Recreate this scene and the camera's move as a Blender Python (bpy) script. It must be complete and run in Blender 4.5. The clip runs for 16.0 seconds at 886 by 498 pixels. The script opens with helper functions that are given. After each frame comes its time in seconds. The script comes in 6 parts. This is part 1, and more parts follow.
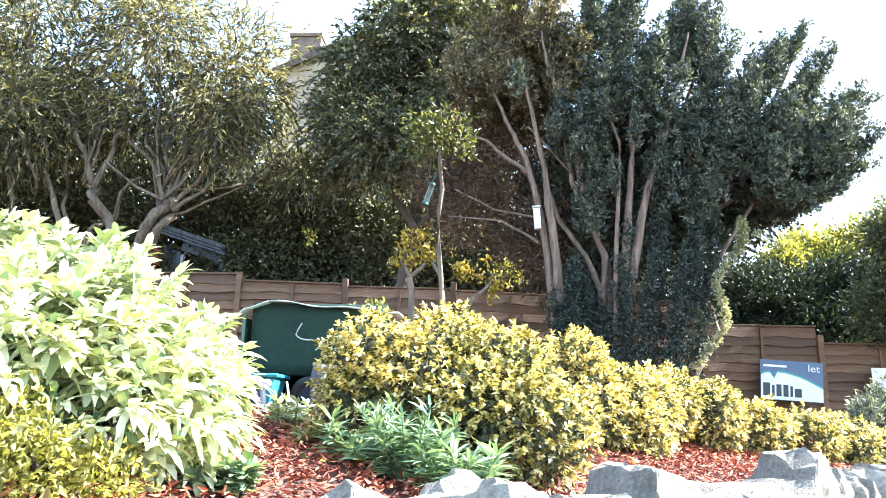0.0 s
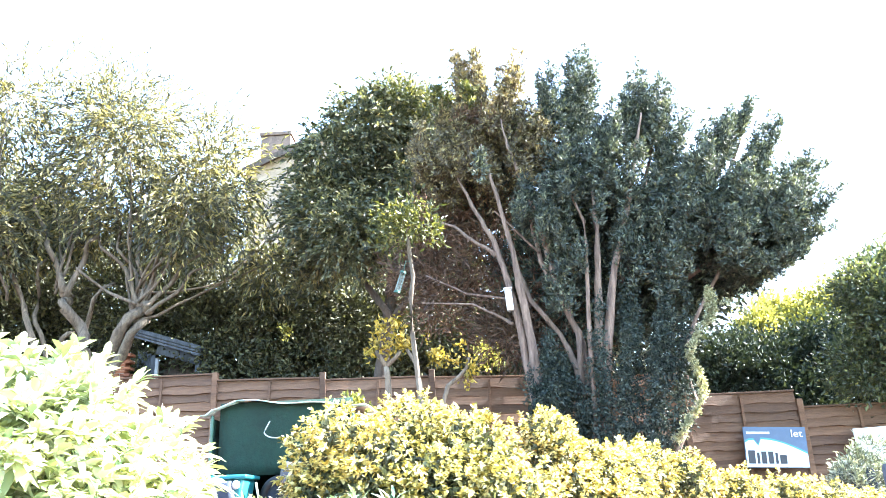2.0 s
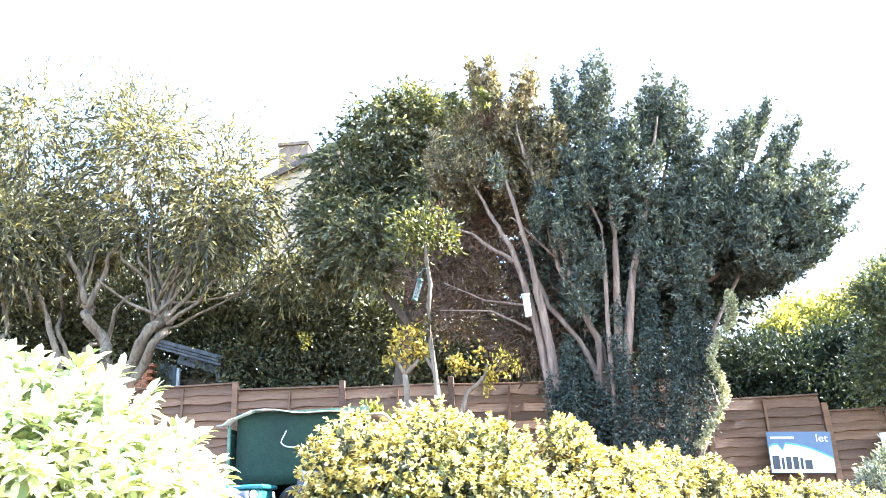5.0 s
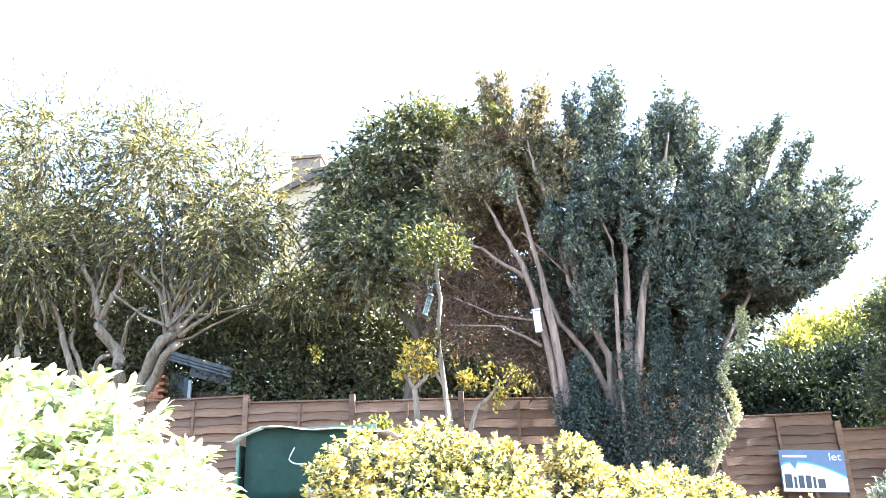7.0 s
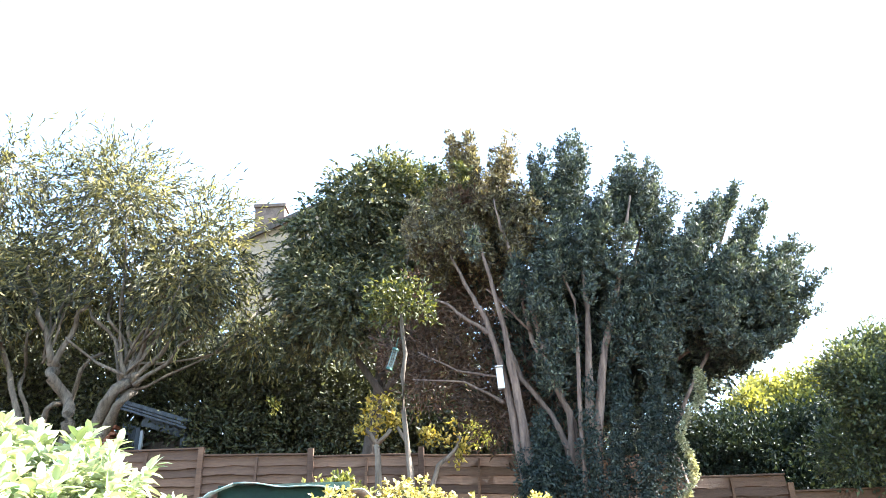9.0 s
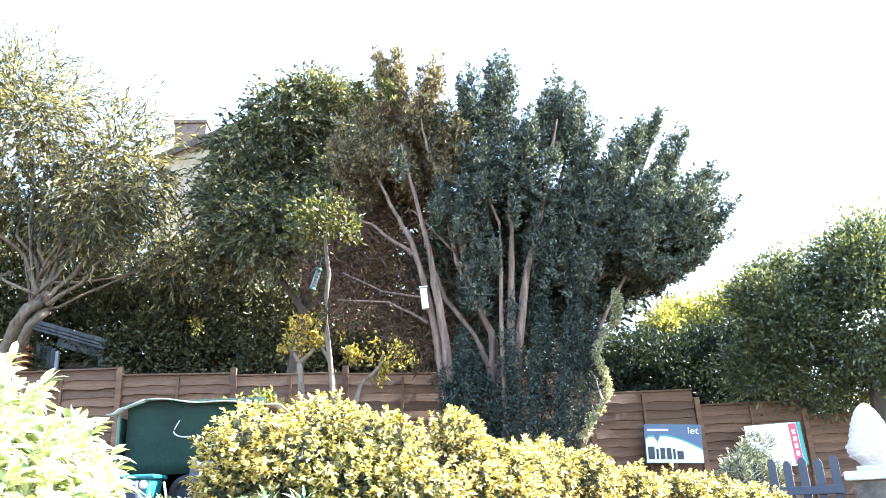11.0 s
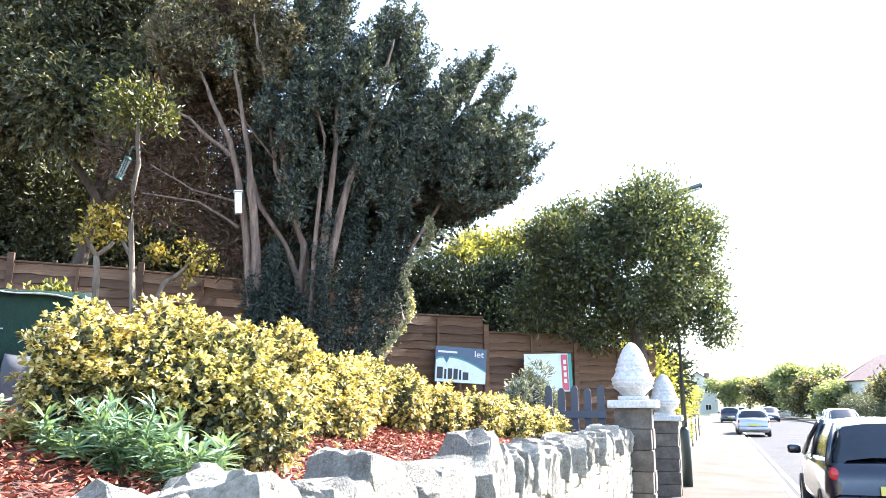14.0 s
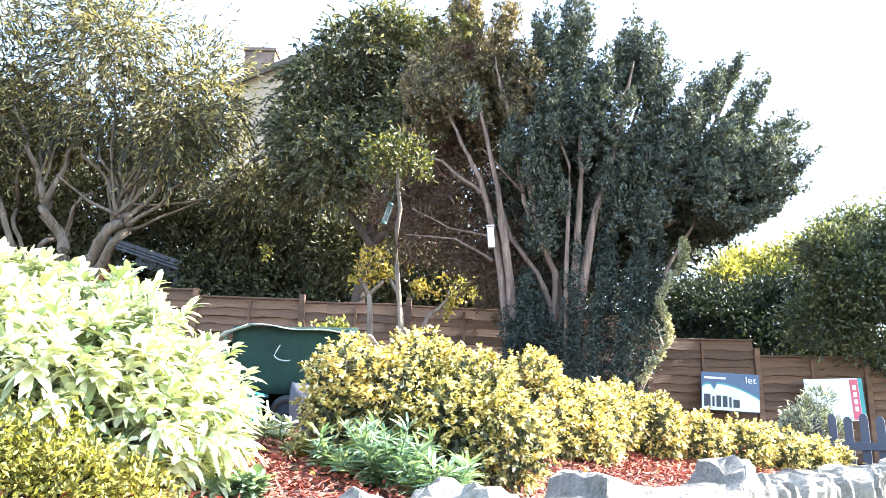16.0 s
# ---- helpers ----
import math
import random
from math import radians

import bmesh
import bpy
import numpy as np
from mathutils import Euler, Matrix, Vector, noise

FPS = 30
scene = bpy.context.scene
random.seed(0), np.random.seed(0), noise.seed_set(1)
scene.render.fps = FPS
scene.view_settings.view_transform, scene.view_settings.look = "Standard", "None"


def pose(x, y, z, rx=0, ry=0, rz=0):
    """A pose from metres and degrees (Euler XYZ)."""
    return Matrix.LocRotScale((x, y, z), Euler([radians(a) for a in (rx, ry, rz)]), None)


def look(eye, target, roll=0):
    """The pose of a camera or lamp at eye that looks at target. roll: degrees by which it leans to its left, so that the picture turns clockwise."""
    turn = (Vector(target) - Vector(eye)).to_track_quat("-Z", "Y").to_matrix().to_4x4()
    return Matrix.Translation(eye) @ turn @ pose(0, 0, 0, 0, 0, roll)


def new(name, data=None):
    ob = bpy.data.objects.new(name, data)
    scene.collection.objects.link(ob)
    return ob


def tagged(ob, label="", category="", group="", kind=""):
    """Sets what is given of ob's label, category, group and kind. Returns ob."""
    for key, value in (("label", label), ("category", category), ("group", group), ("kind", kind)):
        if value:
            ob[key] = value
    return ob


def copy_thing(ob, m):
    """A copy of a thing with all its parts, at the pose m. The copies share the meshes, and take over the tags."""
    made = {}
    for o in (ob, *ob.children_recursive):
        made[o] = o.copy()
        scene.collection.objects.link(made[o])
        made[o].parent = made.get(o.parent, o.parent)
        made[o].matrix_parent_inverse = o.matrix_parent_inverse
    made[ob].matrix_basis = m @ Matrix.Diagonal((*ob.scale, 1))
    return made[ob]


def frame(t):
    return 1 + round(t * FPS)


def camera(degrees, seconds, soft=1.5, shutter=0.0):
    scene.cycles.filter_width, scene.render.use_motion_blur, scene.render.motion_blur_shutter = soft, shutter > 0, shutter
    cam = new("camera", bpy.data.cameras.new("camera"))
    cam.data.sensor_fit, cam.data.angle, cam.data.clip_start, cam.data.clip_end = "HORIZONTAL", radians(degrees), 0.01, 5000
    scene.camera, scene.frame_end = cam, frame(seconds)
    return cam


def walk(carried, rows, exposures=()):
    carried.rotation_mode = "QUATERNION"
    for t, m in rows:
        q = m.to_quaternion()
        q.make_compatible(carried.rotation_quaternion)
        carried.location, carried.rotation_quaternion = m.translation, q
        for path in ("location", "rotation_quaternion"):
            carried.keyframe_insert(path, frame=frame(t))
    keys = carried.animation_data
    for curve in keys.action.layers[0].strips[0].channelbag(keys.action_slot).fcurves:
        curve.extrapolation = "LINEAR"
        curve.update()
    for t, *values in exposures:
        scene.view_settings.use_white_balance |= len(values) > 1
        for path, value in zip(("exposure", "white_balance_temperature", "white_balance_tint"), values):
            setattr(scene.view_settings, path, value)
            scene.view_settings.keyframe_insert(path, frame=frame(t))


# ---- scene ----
# Camera: seconds, place, then yaw to the left, pitch up and roll in degrees.
cam = camera(60.16, 16.0, soft=0.6)
PATH = [
    (0.0, -0.084, 0.229, 1.507, 3.79, 12.54, 1.39),
    (0.5, -0.039, 0.152, 1.506, 0.47, 15.80, 0.44),
    (1.0, -0.014, 0.153, 1.502, 2.62, 18.26, -0.98),
    (1.5, 0.010, 0.134, 1.496, 3.01, 18.83, -2.78),
    (2.0, 0.021, 0.133, 1.495, 2.09, 18.91, -2.57),
    (2.5, 0.040, 0.142, 1.495, 1.66, 18.94, -2.59),
    (3.0, 0.047, 0.137, 1.493, 1.29, 19.42, -2.85),
    (3.5, 0.047, 0.145, 1.498, 1.81, 19.60, -3.17),
    (4.0, 0.048, 0.156, 1.498, 2.94, 18.94, -3.09),
    (4.5, 0.041, 0.166, 1.503, 4.67, 18.67, -2.47),
    (4.7, 0.042, 0.151, 1.497, 3.72, 19.28, -3.05),
    (6.8, 0.096, 0.115, 1.525, 3.60, 19.95, -2.30),
    (7.0, 0.073, 0.096, 1.519, 4.47, 20.47, -2.25),
    (7.5, 0.084, 0.089, 1.525, 4.00, 20.18, -1.81),
    (8.0, 0.051, 0.054, 1.526, 3.27, 20.95, -1.77),
    (8.5, 0.019, 0.010, 1.527, 2.20, 23.07, -1.80),
    (9.0, -0.025, -0.036, 1.524, 1.00, 24.23, -1.97),
    (9.5, -0.007, -0.024, 1.522, -1.20, 22.90, -2.65),
    (9.7, -0.003, -0.031, 1.520, -2.48, 21.23, -2.59),
    (11.8, 0.044, 0.067, 1.502, -4.52, 18.11, -3.11),
    (12.0, 0.045, 0.069, 1.502, -4.40, 18.80, -3.28),
    (12.5, 0.037, 0.072, 1.492, -6.73, 17.87, -2.54),
    (13.0, -0.070, 0.084, 1.497, -14.21, 17.15, -1.01),
    (13.5, -0.230, 0.057, 1.520, -24.29, 13.12, -1.23),
    (14.0, -0.271, 0.013, 1.536, -19.75, 11.54, 0.02),
    (14.2, -0.221, 0.048, 1.525, -16.21, 11.62, 0.67),
    (14.5, -0.144, -0.060, 1.512, -9.09, 9.61, 1.03),
    (15.0, -0.127, -0.117, 1.512, -3.66, 7.79, -0.44),
    (15.5, -0.141, -0.130, 1.523, -0.74, 11.14, 0.04),
    (16.0, -0.171, -0.138, 1.514, -0.04, 13.49, 0.73),
]
EXPOSURES = [(0.0, 3.08, 6400, 9), (0.5, 3.33, 6400, 9), (1.0, 3.71, 6250, 9), (4.7, 3.86, 6250, 13), (8.0, 3.81, 6250, 13), (8.5, 3.63, 6250, 11), (9.0, 3.00, 6250, 9), (9.7, 3.03, 6250, 9), (11.8, 3.63, 6250, 13), (13.0, 3.94, 6250, 13), (13.5, 3.48, 6250, 13), (14.0, 2.78, 6400, 13), (14.2, 2.30, 6400, 13), (14.5, 2.18, 6400, 13), (15.0, 2.28, 6400, 13), (15.5, 2.88, 6400, 13), (16.0, 3.21, 6400, 13)]
walk(cam, [(t, pose(x, y, z, 90 + pitch, 0, yaw) @ pose(0, 0, 0, 0, 0, roll)) for t, x, y, z, yaw, pitch, roll in PATH], EXPOSURES)

# World and sun: clear autumn light from the street side, a little behind the trees.
SUN_AZ, SUN_EL = 79.0, 40.0
world = bpy.data.worlds.new("sky")
scene.world = world
world.use_nodes = True
wn = world.node_tree.nodes
sky = wn.new("ShaderNodeTexSky")
sky.sky_type, sky.sun_disc = "NISHITA", False
sky.sun_elevation, sky.sun_rotation = radians(SUN_EL), radians(SUN_AZ)
wn["Background"].inputs["Strength"].default_value = 0.15
world.node_tree.links.new(sky.outputs["Color"], wn["Background"].inputs["Color"])
sun_data = bpy.data.lights.new("sun", "SUN")
sun_data.energy, sun_data.angle, sun_data.color = 5.0, radians(0.5), (1.0, 0.955, 0.925)
sun = new("sun", sun_data)
to_sun = Vector((math.sin(radians(SUN_AZ)) * math.cos(radians(SUN_EL)), math.cos(radians(SUN_AZ)) * math.cos(radians(SUN_EL)), math.sin(radians(SUN_EL))))
sun.matrix_world = look(to_sun * 60, (0, 0, 0))

# ---- materials ----


def node_mat(name):
    m = bpy.data.materials.new(name)
    m.use_nodes = True
    return m, m.node_tree.nodes, m.node_tree.links, m.node_tree.nodes["Principled BSDF"]


def ramp(nodes, stops):
    r = nodes.new("ShaderNodeValToRGB")
    r.color_ramp.elements[0].position, r.color_ramp.elements[0].color = stops[0][0], (*stops[0][1], 1)
    r.color_ramp.elements[1].position, r.color_ramp.elements[1].color = stops[-1][0], (*stops[-1][1], 1)
    for p, c in stops[1:-1]:
        e = r.color_ramp.elements.new(p)
        e.color = (*c, 1)
    return r


def mix(nodes, links, kind, fac, a, b):
    n = nodes.new("ShaderNodeMix")
    n.data_type, n.blend_type = "RGBA", kind
    for socket, value in ((n.inputs["Factor"], fac), (n.inputs["A"], a), (n.inputs["B"], b)):
        if isinstance(value, (int, float)):
            socket.default_value = value
        elif isinstance(value, tuple):
            socket.default_value = (*value, 1)
        else:
            links.new(value, socket)
    return n.outputs["Result"]


def noise_tex(nodes, links, scale, detail=4.0, rough=0.6, coord="Object", stretch=None):
    tc = nodes.new("ShaderNodeTexCoord")
    n = nodes.new("ShaderNodeTexNoise")
    n.inputs["Scale"].default_value, n.inputs["Detail"].default_value, n.inputs["Roughness"].default_value = scale, detail, rough
    if stretch:
        mp = nodes.new("ShaderNodeMapping")
        mp.inputs["Scale"].default_value = stretch
        links.new(tc.outputs[coord], mp.inputs["Vector"])
        links.new(mp.outputs["Vector"], n.inputs["Vector"])
    else:
        links.new(tc.outputs[coord], n.inputs["Vector"])
    return n.outputs["Fac"]


def bump(nodes, links, bsdf, height, strength=0.4, distance=0.02):
    b = nodes.new("ShaderNodeBump")
    b.inputs["Strength"].default_value, b.inputs["Distance"].default_value = strength, distance
    links.new(height, b.inputs["Height"])
    links.new(b.outputs["Normal"], bsdf.inputs["Normal"])


def rough_mat(name, stops, scale=6.0, roughness=0.85, bump_scale=30.0, bump_strength=0.4, stretch=None, piece=0.0, metallic=0.0, fine=0.35, deep=0.02):
    """Two scales of colour, a bump, and a change of tone from piece to piece."""
    m, nodes, links, bsdf = node_mat(name)
    big = noise_tex(nodes, links, scale, stretch=stretch)
    col = ramp(nodes, stops)
    links.new(big, col.inputs["Fac"])
    small = noise_tex(nodes, links, bump_scale, 6.0, 0.7, stretch=stretch)
    tone = ramp(nodes, [(0.3, (1 - fine,) * 3), (0.7, (1 + fine * 0.3,) * 3)])
    links.new(small, tone.inputs["Fac"])
    out = mix(nodes, links, "MULTIPLY", 1.0, col.outputs["Color"], tone.outputs["Color"])
    if piece:
        info = nodes.new("ShaderNodeObjectInfo")
        vary = ramp(nodes, [(0.0, (1 - piece, 1 - piece, 1 - piece)), (1.0, (1 + piece * 0.4, 1 + piece * 0.35, 1 + piece * 0.2))])
        links.new(info.outputs["Random"], vary.inputs["Fac"])
        out = mix(nodes, links, "MULTIPLY", 1.0, out, vary.outputs["Color"])
    links.new(out, bsdf.inputs["Base Color"])
    bsdf.inputs["Roughness"].default_value, bsdf.inputs["Metallic"].default_value = roughness, metallic
    bump(nodes, links, bsdf, small, bump_strength, deep)
    return m


def leaf_mat(name, stops, through_light=0.35, roughness=0.5, gloss=0.4):
    """Leaves that differ one by one and let some light through."""
    m, nodes, links, bsdf = node_mat(name)
    geo = nodes.new("ShaderNodeNewGeometry")
    col = ramp(nodes, stops)
    links.new(geo.outputs["Random Per Island"], col.inputs["Fac"])
    patch = noise_tex(nodes, links, 1.7, 2.0)
    tone = ramp(nodes, [(0.3, (0.65, 0.7, 0.65)), (0.7, (1.15, 1.1, 1.0))])
    links.new(patch, tone.inputs["Fac"])
    out = mix(nodes, links, "MULTIPLY", 1.0, col.outputs["Color"], tone.outputs["Color"])
    links.new(out, bsdf.inputs["Base Color"])
    bsdf.inputs["Roughness"].default_value, bsdf.inputs["Specular IOR Level"].default_value = roughness, gloss
    tr = nodes.new("ShaderNodeBsdfTranslucent")
    links.new(mix(nodes, links, "MULTIPLY", 1.0, out, (1.25, 1.2, 0.6)), tr.inputs["Color"])
    ms = nodes.new("ShaderNodeMixShader")
    ms.inputs["Fac"].default_value = through_light
    links.new(bsdf.outputs["BSDF"], ms.inputs[1])
    links.new(tr.outputs["BSDF"], ms.inputs[2])
    links.new(ms.outputs["Shader"], nodes["Material Output"].inputs["Surface"])
    return m


def plain_mat(name, colour, roughness=0.5, metallic=0.0, wear=0.15, scale=12.0):
    return rough_mat(name, [(0.3, tuple(c * (1 - wear) for c in colour)), (0.7, colour)], scale, roughness, 60.0, 0.08, metallic=metallic, fine=wear)


M_STONE = rough_mat("limestone", [(0.22, (0.24, 0.22, 0.17)), (0.4, (0.46, 0.44, 0.37)), (0.6, (0.62, 0.6, 0.52)), (0.8, (0.36, 0.31, 0.22))], 11.0, 0.92, 30.0, 1.0, piece=0.35, fine=0.4, deep=0.07)
M_STONE_FACE = rough_mat("wall_stone", [(0.3, (0.46, 0.41, 0.31)), (0.7, (0.7, 0.65, 0.53))], 9.0, 0.9, 40.0, 0.5, piece=0.2)
M_MORTAR = rough_mat("mortar", [(0.3, (0.5, 0.46, 0.37)), (0.7, (0.64, 0.6, 0.5))], 5.0, 0.95, 60.0, 0.4)
M_SOIL = rough_mat("soil", [(0.3, (0.05, 0.025, 0.018)), (0.7, (0.13, 0.06, 0.04))], 3.0, 0.95, 40.0, 0.9)
M_PAVE = rough_mat("pavement", [(0.3, (0.068, 0.061, 0.048)), (0.7, (0.115, 0.104, 0.082))], 0.9, 0.9, 70.0, 0.3)
M_ROAD = rough_mat("asphalt", [(0.3, (0.04, 0.04, 0.04)), (0.7, (0.065, 0.063, 0.06))], 0.5, 0.85, 90.0, 0.4)
for ground_mat in (M_PAVE, M_ROAD):
    ground_mat.node_tree.nodes["Principled BSDF"].inputs["Specular IOR Level"].default_value = 0.12
M_KERB = rough_mat("kerb", [(0.3, (0.25, 0.25, 0.24)), (0.7, (0.4, 0.39, 0.37))], 3.0, 0.9, 50.0, 0.3, piece=0.2)
M_GRASS = rough_mat("rough_grass", [(0.3, (0.04, 0.06, 0.02)), (0.7, (0.1, 0.12, 0.04))], 1.2, 0.95, 20.0, 0.6)
M_FENCE = rough_mat("fence_wood", [(0.25, (0.095, 0.05, 0.028)), (0.5, (0.15, 0.08, 0.044)), (0.75, (0.2, 0.115, 0.068))], 2.5, 0.85, 26.0, 0.5, stretch=(0.25, 2, 3), piece=0.35)
M_BARK_PALE = rough_mat("pale_bark", [(0.3, (0.085, 0.066, 0.046)), (0.7, (0.24, 0.19, 0.135))], 5.0, 0.9, 30.0, 0.8, stretch=(3, 3, 0.5))
M_BARK_RED = rough_mat("red_brown_bark", [(0.3, (0.09, 0.06, 0.045)), (0.7, (0.3, 0.21, 0.155))], 6.0, 0.9, 30.0, 0.8, stretch=(3, 3, 0.4))
M_BARK_DARK = rough_mat("dark_bark", [(0.3, (0.05, 0.04, 0.03)), (0.7, (0.12, 0.09, 0.07))], 4.0, 0.9, 30.0, 0.8, stretch=(3, 3, 0.4))
# The palest stop stands for lit specks, light put into the leaf colour.
M_CONIFER = leaf_mat("conifer_leaf", [(0.0, (0.03, 0.04, 0.038)), (0.55, (0.065, 0.084, 0.072)), (0.85, (0.115, 0.135, 0.105)), (1.0, (0.23, 0.25, 0.18))], 0.22, 0.5)
M_IVY = leaf_mat("ivy_leaf", [(0.0, (0.02, 0.03, 0.029)), (0.7, (0.045, 0.06, 0.055)), (1.0, (0.085, 0.105, 0.085))], 0.12, 0.6, 0.2)
M_WILLOW = leaf_mat("narrow_leaf", [(0.0, (0.045, 0.05, 0.045)), (0.4, (0.095, 0.093, 0.062)), (0.75, (0.21, 0.19, 0.095)), (1.0, (0.46, 0.41, 0.21))], 0.45, 0.4)
M_BROAD = leaf_mat("grey_green_leaf", [(0.0, (0.05, 0.057, 0.043)), (0.5, (0.12, 0.13, 0.085)), (0.85, (0.22, 0.22, 0.13)), (1.0, (0.4, 0.35, 0.2))], 0.35, 0.45)
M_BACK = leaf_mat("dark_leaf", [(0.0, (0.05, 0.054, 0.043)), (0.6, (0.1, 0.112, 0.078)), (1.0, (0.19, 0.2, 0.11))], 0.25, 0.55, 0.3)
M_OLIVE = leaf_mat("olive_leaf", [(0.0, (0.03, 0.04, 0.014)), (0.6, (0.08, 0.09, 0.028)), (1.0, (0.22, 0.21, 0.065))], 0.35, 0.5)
M_GOLD = leaf_mat("golden_leaf", [(0.0, (0.14, 0.15, 0.04)), (0.6, (0.3, 0.29, 0.08)), (1.0, (0.48, 0.45, 0.17))], 0.42, 0.5)
M_HEDGE = leaf_mat("variegated_leaf", [(0.0, (0.06, 0.075, 0.02)), (0.2, (0.2, 0.165, 0.04)), (0.4, (0.5, 0.4, 0.12)), (0.7, (0.72, 0.61, 0.28)), (1.0, (0.82, 0.75, 0.5))], 0.22, 0.4, 0.5)
M_SAGE = leaf_mat("felted_leaf", [(0.0, (0.2, 0.25, 0.12)), (0.4, (0.46, 0.51, 0.34)), (1.0, (0.72, 0.74, 0.63))], 0.25, 0.6, 0.3)
M_SPURGE = leaf_mat("spurge_leaf", [(0.0, (0.09, 0.16, 0.09)), (0.6, (0.2, 0.31, 0.2)), (1.0, (0.38, 0.48, 0.32))], 0.3, 0.45)
M_LAUREL = leaf_mat("laurel_leaf", [(0.0, (0.045, 0.058, 0.042)), (0.7, (0.1, 0.122, 0.07)), (1.0, (0.23, 0.25, 0.11))], 0.38, 0.35, 0.5)
M_CHIP = leaf_mat("bark_chip", [(0.0, (0.1, 0.025, 0.02)), (0.45, (0.3, 0.075, 0.05)), (0.85, (0.48, 0.15, 0.09)), (1.0, (0.58, 0.36, 0.24))], 0.0, 0.8, 0.3)
M_DRY = leaf_mat("dry_leaf", [(0.0, (0.2, 0.17, 0.07)), (0.6, (0.36, 0.3, 0.13)), (1.0, (0.42, 0.4, 0.2))], 0.3, 0.6)

# ---- building helpers ----
RNG = np.random.default_rng(7)


def thing(name, place, label, category, group="", kind=""):
    ob = new(name)
    ob.location = place
    ob.empty_display_size = 0.2
    return tagged(ob, label, category, group, kind)


def hang(ob, parent):
    """Make ob a part of parent, keeping where it is."""
    ob.parent = parent
    if parent is not None:
        up = parent
        off = Vector((0, 0, 0))
        while up is not None:
            off += up.location
            up = up.parent
        ob.matrix_parent_inverse = Matrix.Translation(-off)
    return ob


def mesh_ob(name, verts, faces, material, parent=None, smooth=False, label="", kind=""):
    me = bpy.data.meshes.new(name)
    me.from_pydata([tuple(v) for v in verts], [], [tuple(int(i) for i in f) for f in faces])
    if smooth:
        me.shade_smooth()
    me.materials.append(material)
    ob = new(name, me)
    hang(ob, parent)
    return tagged(ob, label, "", "", kind)


def part(name, bm, material, parent=None, label="", smooth=False, kind=""):
    me = bpy.data.meshes.new(name)
    bm.to_mesh(me)
    bm.free()
    if smooth:
        me.shade_smooth()
    me.materials.append(material)
    ob = new(name, me)
    hang(ob, parent)
    return tagged(ob, label, "", "", kind)


def fast_mesh(name, verts, faces, material, parent=None, kind="", label=""):
    """A mesh from arrays; all faces have the same number of corners."""
    me = bpy.data.meshes.new(name)
    n, k = faces.shape
    me.vertices.add(len(verts))
    me.vertices.foreach_set("co", np.ascontiguousarray(verts, np.float32).ravel())
    me.loops.add(n * k)
    me.loops.foreach_set("vertex_index", np.ascontiguousarray(faces, np.int32).ravel())
    me.polygons.add(n)
    me.polygons.foreach_set("loop_start", np.arange(0, n * k, k, dtype=np.int32))
    me.update(calc_edges=True)
    me.materials.append(material)
    ob = new(name, me)
    hang(ob, parent)
    return tagged(ob, label, "", "", kind)


def box_bm(sx, sy, sz, m=None, bevel=0.0, bm=None):
    bm = bm or bmesh.new()
    made = bmesh.ops.create_cube(bm, size=1.0, matrix=(m or Matrix()) @ Matrix.Diagonal((sx, sy, sz, 1)))
    if bevel:
        edges = list({e for v in made["verts"] for e in v.link_edges})
        bmesh.ops.bevel(bm, geom=edges, offset=bevel, segments=2, affect="EDGES", profile=0.5)
    return bm


def tube(points, radii, sides=8, bm=None):
    """A bent, tapering limb along points."""
    bm = bm or bmesh.new()
    rings = []
    pts = [Vector(p) for p in points]
    for i, p in enumerate(pts):
        d = (pts[min(i + 1, len(pts) - 1)] - pts[max(i - 1, 0)]).normalized()
        q = d.to_track_quat("Z", "Y")
        rings.append([bm.verts.new(p + q @ Vector((math.cos(a), math.sin(a), 0)) * radii[i]) for a in (2 * math.pi * k / sides for k in range(sides))])
    for a, b in zip(rings, rings[1:]):
        for k in range(sides):
            bm.faces.new((a[k], a[(k + 1) % sides], b[(k + 1) % sides], b[k]))
    bm.faces.new(rings[0][::-1])
    bm.faces.new(rings[-1])
    return bm


def limb(a, b, r0, r1, wobble=0.05, steps=6, bend=(0, 0, 0)):
    """Points and radii of a slightly crooked limb from a to b."""
    a, b, bend = Vector(a), Vector(b), Vector(bend)
    pts, rad = [], []
    for i in range(steps + 1):
        f = i / steps
        w = wobble * (0 < i < steps)
        pts.append(a.lerp(b, f) + bend * (4 * f * (1 - f)) + Vector(RNG.uniform(-w, w, 3)))
        rad.append(r0 + (r1 - r0) * f)
    return pts, rad


def unit(v):
    return v / np.maximum(np.linalg.norm(v, axis=-1, keepdims=True), 1e-9)


def leaves(points, heading, length, width, curl=0.15, spread=0.5, rng=RNG):
    """Pointed, folded leaves: four corners and two triangles each."""
    n = len(points)
    d = unit(heading + spread * rng.normal(size=(n, 3)))
    side = unit(np.cross(d, rng.normal(size=(n, 3))))
    nrm = np.cross(side, d)
    ln = (length * rng.uniform(0.65, 1.3, n))[:, None]
    wd = (width * rng.uniform(0.7, 1.25, n))[:, None]
    base, tip = points, points + d * ln - nrm * ln * curl
    mid = points + d * ln * 0.45 + nrm * ln * 0.08
    v = np.stack([base, mid - side * wd / 2 + nrm * wd * 0.2, tip, mid + side * wd / 2 + nrm * wd * 0.2], 1).reshape(-1, 3)
    k = 4 * np.arange(n)[:, None]
    f = np.concatenate([k + [0, 1, 2], k + [0, 2, 3]], 0)
    return v, f


